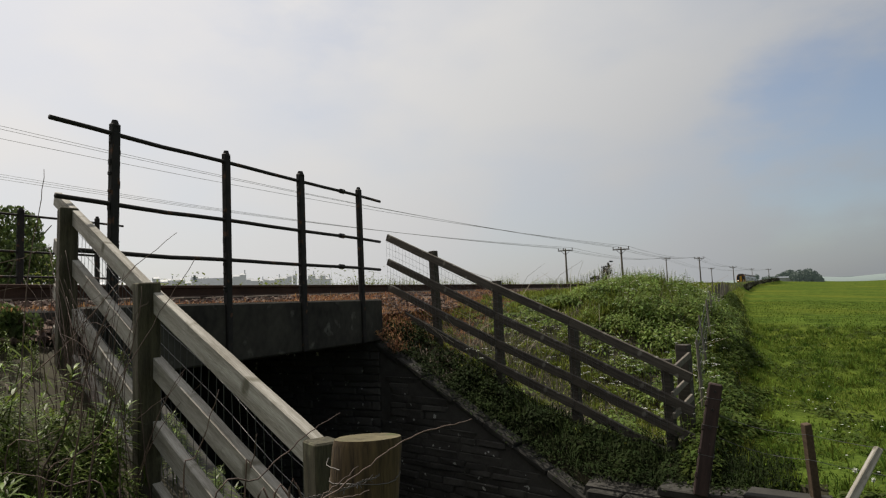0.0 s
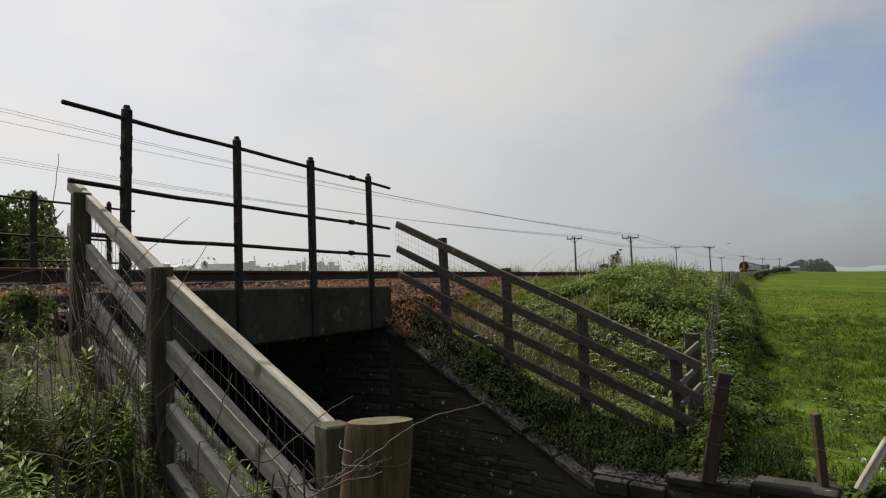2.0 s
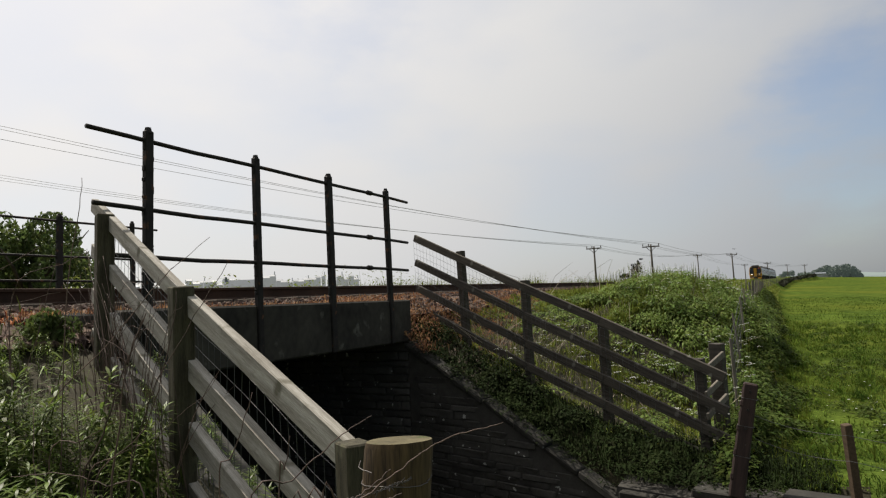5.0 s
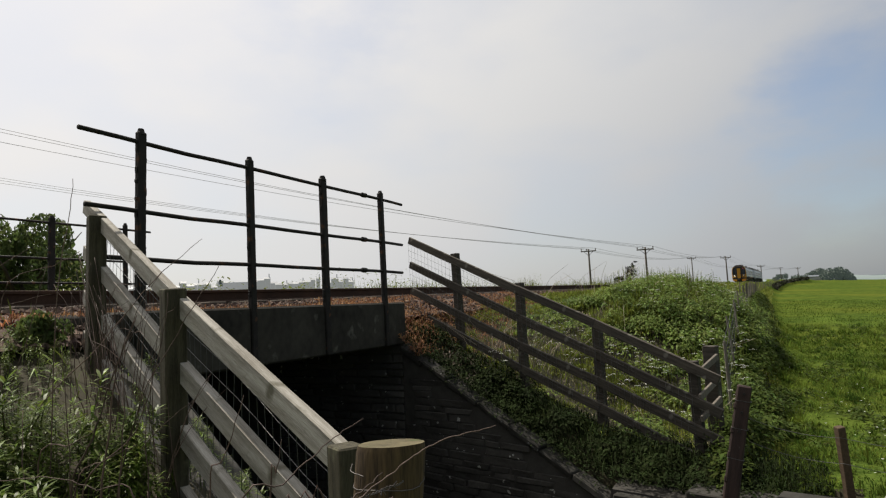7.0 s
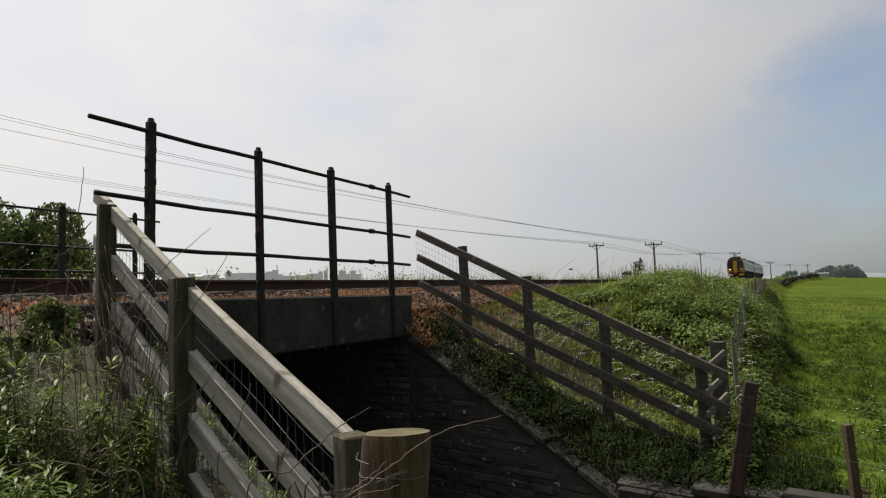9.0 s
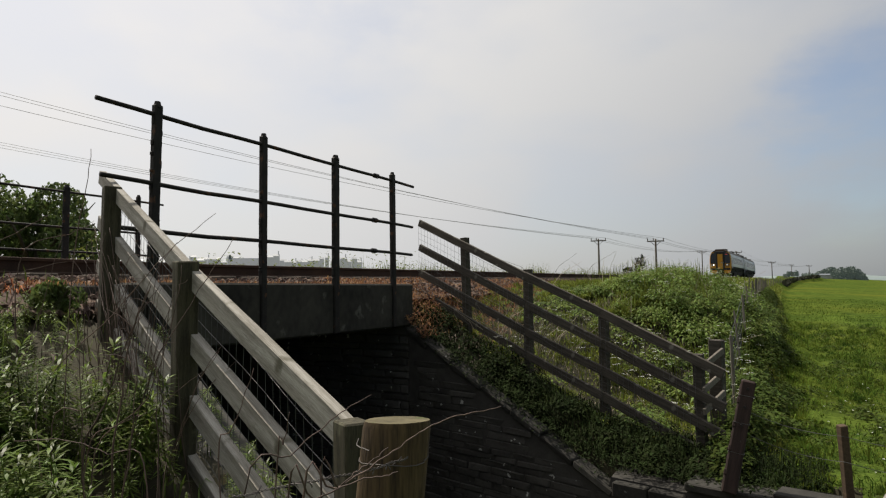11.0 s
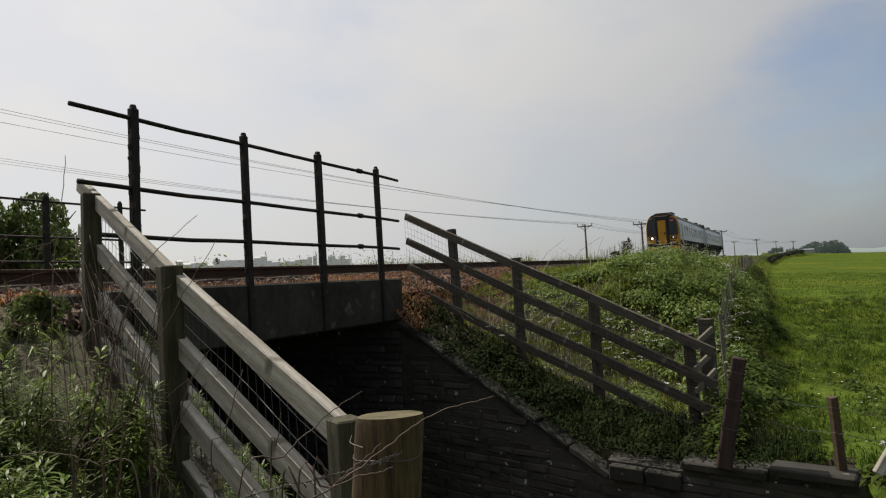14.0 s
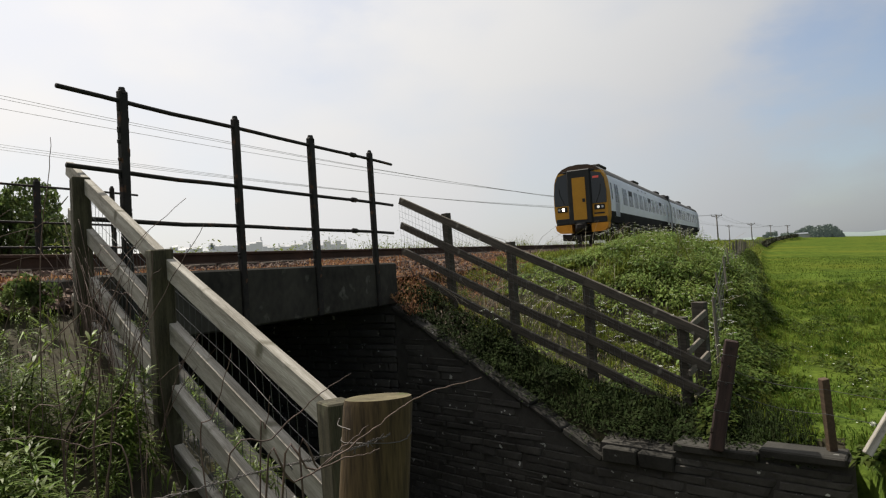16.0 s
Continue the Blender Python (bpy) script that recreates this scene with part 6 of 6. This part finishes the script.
def build_barbed_wire():
    rnd = random.Random(9)
    bw = thing("barbed_wire", pose(0, 0, 0), "twisted rusty barbed wire stapled to the round post", "wire")
    line = bend([(-1.30, 0.62, 1.27), (-1.008, 0.803, 1.293), (-0.92, 0.912, 1.304), (-0.86, 0.974, 1.313), (-0.81, 1.03, 1.317), (-0.765, 1.115, 1.32), (-0.742, 1.19, 1.325)], rnd, 0.002)
    for ph in (0, math.pi):
        pts = []
        for i, p in enumerate(line):
            q = line[min(i + 1, len(line) - 1)]
            for j in range(6):
                t = (i * 6 + j) * 0.9 + ph
                pts.append(p.lerp(q, j / 6) + Vector((0, 0.002 * math.cos(t), 0.002 * math.sin(t))))
        v, f = tube(pts, 0.0011, 4)
        obj("strand", mesh_of("strand", v, f, M["rust_wire"]), bw)
    for i in range(2, len(line) - 1, 2):
        s = Soup()
        for k in range(4):
            d = Vector((rnd.uniform(-.5, .5), rnd.uniform(-1, 1), rnd.uniform(-1, 1))).normalized() * 0.014
            s.add(*tube([line[i] - d * 0.2, line[i] + d], [0.0012, 0.0006], 4))
        obj("barb", s.mesh("barb", M["rust_wire"]), bw)
    # wire wound round the post
    for z in (1.30,):
        v, f = tube([(-0.822 + 0.084 * math.cos(a * 0.35), 1.257 + 0.084 * math.sin(a * 0.35), z + 0.004 * math.sin(a)) for a in range(19)], 0.0013, 4)
        obj("winding", mesh_of("winding", v, f, M["rust_wire"]), bw)
    w2 = thing("staple_wire", pose(0, 0, 0), "pale loose wire end at the round post", "wire")
    v, f = tube(bend([(-0.895, 1.215, 1.345), (-0.87, 1.175, 1.34), (-0.83, 1.165, 1.335)], rnd, 0.001), 0.0012, 4)
    obj("strand", mesh_of("strand", v, f, M["rust_wire"]), w2)


def build_small_tree():
    rnd = random.Random(15)
    t = thing("tree", pose(-5.45, 28.6, land(-5.45, 28.6)), "small wind-bent half-bare hawthorn beside the line", "tree")
    top = 3.2 - land(-5.45, 28.6)
    heads = [(Vector((0.24, 0, top - 0.40)), (0.27, 0.2, 0.32), 300), (Vector((0.38, 0, top - 0.12)), (0.13, 0.12, 0.16), 80), (Vector((-0.32, 0, top - 0.66)), (0.24, 0.15, 0.19), 190), (Vector((0.10, 0.05, top - 0.72)), (0.12, 0.1, 0.16), 40)]
    s, c = Soup(), Soup()
    for h, r, n in heads:
        for k in range(9):
            e = h + Vector((rnd.uniform(-1, 1) * r[0] * 1.6, rnd.uniform(-1, 1) * r[1], rnd.uniform(-0.7, 1.25) * r[2]))
            m_ = Vector((h.x * 0.5, 0, h.z * 0.5)) + Vector((rnd.uniform(-.06, .06), 0, rnd.uniform(-.1, .05)))
            s.add(*tube([(0, 0, -0.2), m_ * 0.5, m_, m_.lerp(e, 0.6) + Vector((0, 0, 0.05)), e], [0.03, 0.02, 0.014, 0.009, 0.004], 4))
        crown(c, h, r, n, 0.075, rnd)
    obj("trunk", s.mesh("trunk", M["bark"]), t)
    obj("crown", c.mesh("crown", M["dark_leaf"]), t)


def build_track_bush():
    rnd = random.Random(52)
    b = thing("bush", pose(-4.72, 2.62, land(-4.72, 2.5)), "small green bush at the end of the bridge", "bush")
    s = Soup()
    for k in range(7):
        a = k * 0.9
        s.add(*tube([(0, 0, -0.1), (math.cos(a) * 0.1, math.sin(a) * 0.1, 0.1), (math.cos(a) * 0.22, math.sin(a) * 0.22, 0.2)], [0.008, 0.006, 0.003], 4))
    obj("stems", s.mesh("stems", M["bark"]), b)
    s = Soup()
    crown(s, (0, 0, 0.10), (0.17, 0.20, 0.18), 900, 0.05, rnd)
    obj("crown", s.mesh("crown", M["tree_leaf"]), b)


build_track_bush()
build_left_bed()
build_brambles()
build_barbed_wire()
build_small_tree()
build_shoulder_plants()
build_bank_plants()
build_field_grass()


# ---- birds ----
def build_bird(label):
    b = thing("bird", pose(0, 0, 0), label, "bird", "birds over the field")
    bm = bmesh.new()
    bmesh.ops.create_uvsphere(bm, u_segments=10, v_segments=6, radius=1.0, matrix=Matrix.Diagonal((0.035, 0.10, 0.035, 1)))
    part("body", bm, M["cab_black"], b, smooth=True)
    for s in (-1, 1):
        bm = bmesh.new()
        vs = [bm.verts.new(q) for q in ((s * 0.02, 0.05, 0.0), (s * 0.10, 0.06, 0.04), (s * 0.21, -0.03, 0.02), (s * 0.10, -0.01, 0.035), (s * 0.02, -0.05, 0.0))]
        bm.faces.new(vs if s < 0 else list(reversed(vs)))
        bmesh.ops.solidify(bm, geom=bm.faces[:], thickness=0.008)
        part("wing", bm, M["cab_black"], b)
    bm = bmesh.new()
    vs = [bm.verts.new(q) for q in ((-0.012, -0.08, 0), (0.012, -0.08, 0), (0.04, -0.19, 0), (0, -0.14, 0), (-0.04, -0.19, 0))]
    bm.faces.new(vs)
    bmesh.ops.solidify(bm, geom=bm.faces[:], thickness=0.006)
    part("tail", bm, M["cab_black"], b)
    return b


bird_a = build_bird("small dark bird in flight with swept wings")
bird_b = build_bird("small dark bird in flight with swept wings")
bird_c = build_bird("small dark bird leaving the hawthorn top")


# ---- what moves ----
def motions():
    ts = [i * 0.5 for i in range(33)]
    walk(front_car, [(t, car_pose(train_y(t))) for t in ts])
    walk(rear_car, [(t, car_pose(train_y(t) + CAR_LEN + 0.35)) for t in ts])

    walk(bird_a, [(0, pose(22.8, 0.6, 16, 0, 0, 22)), (1.5, pose(6.76, 38.1, 10.8, 0, 0, 22)), (1.8, pose(3.55, 45.7, 9.2, 0, 0, 22)), (2.1, pose(-2, 55, 3, 0, 0, 22)), (2.5, pose(-2.3, 57, 2, 0, 0, 22)), (16, pose(-2.3, 57, 2, 0, 0, 22))])
    walk(bird_b, [(0, pose(-3, 58, 2.2, 0, 0, 199)), (4.6, pose(-3, 58, 2.2, 0, 0, 199)), (5, pose(-2.2, 56, 5, 0, 0, 199)), (5.3, pose(-1.18, 53.2, 7.57, 0, 0, 199)), (5.5, pose(0.19, 49.4, 7.9, 0, 0, 199)), (5.7, pose(1.36, 45.4, 8.16, 0, 0, 199)), (5.9, pose(3.57, 41.7, 8.1, 0, 0, 199)), (6.1, pose(5.73, 36, 8.45, 0, 0, 199)), (7, pose(16, 22, 10, 0, 0, 199)), (16, pose(110, -110, 22, 0, 0, 199))])

    walk(bird_c, [(0, pose(-5.02, 28.9, 3.28, 0, 0, 80)), (7.5, pose(-5.02, 28.9, 3.28, 0, 0, 80)), (7.7, pose(-5.2, 28.85, 3.36, 0, 0, 80)), (7.8, pose(-5.37, 28.8, 3.44, 0, 0, 80)), (8.0, pose(-5.51, 28.73, 3.44, 0, 0, 100)), (8.2, pose(-5.78, 28.6, 3.30, 0, 0, 100)), (8.4, pose(-6.29, 28.35, 3.09, 0, 0, 105)), (8.6, pose(-6.69, 28.15, 3.01, 0, 0, 110)), (8.8, pose(-7.32, 27.82, 2.97, 0, 0, 110)), (9.0, pose(-8.02, 27.46, 2.84, 0, 0, 110)), (9.2, pose(-8.62, 27.11, 3.12, 0, 0, 110)), (10.2, pose(-12.5, 27.6, 3.0, 0, 0, 95)), (11, pose(-18, 28, 2.2, 0, 0, 90)), (12, pose(-26, 28, 1.2, 0, 0, 90)), (16, pose(-40, 28, 1.0, 0, 0, 90))])


motions()
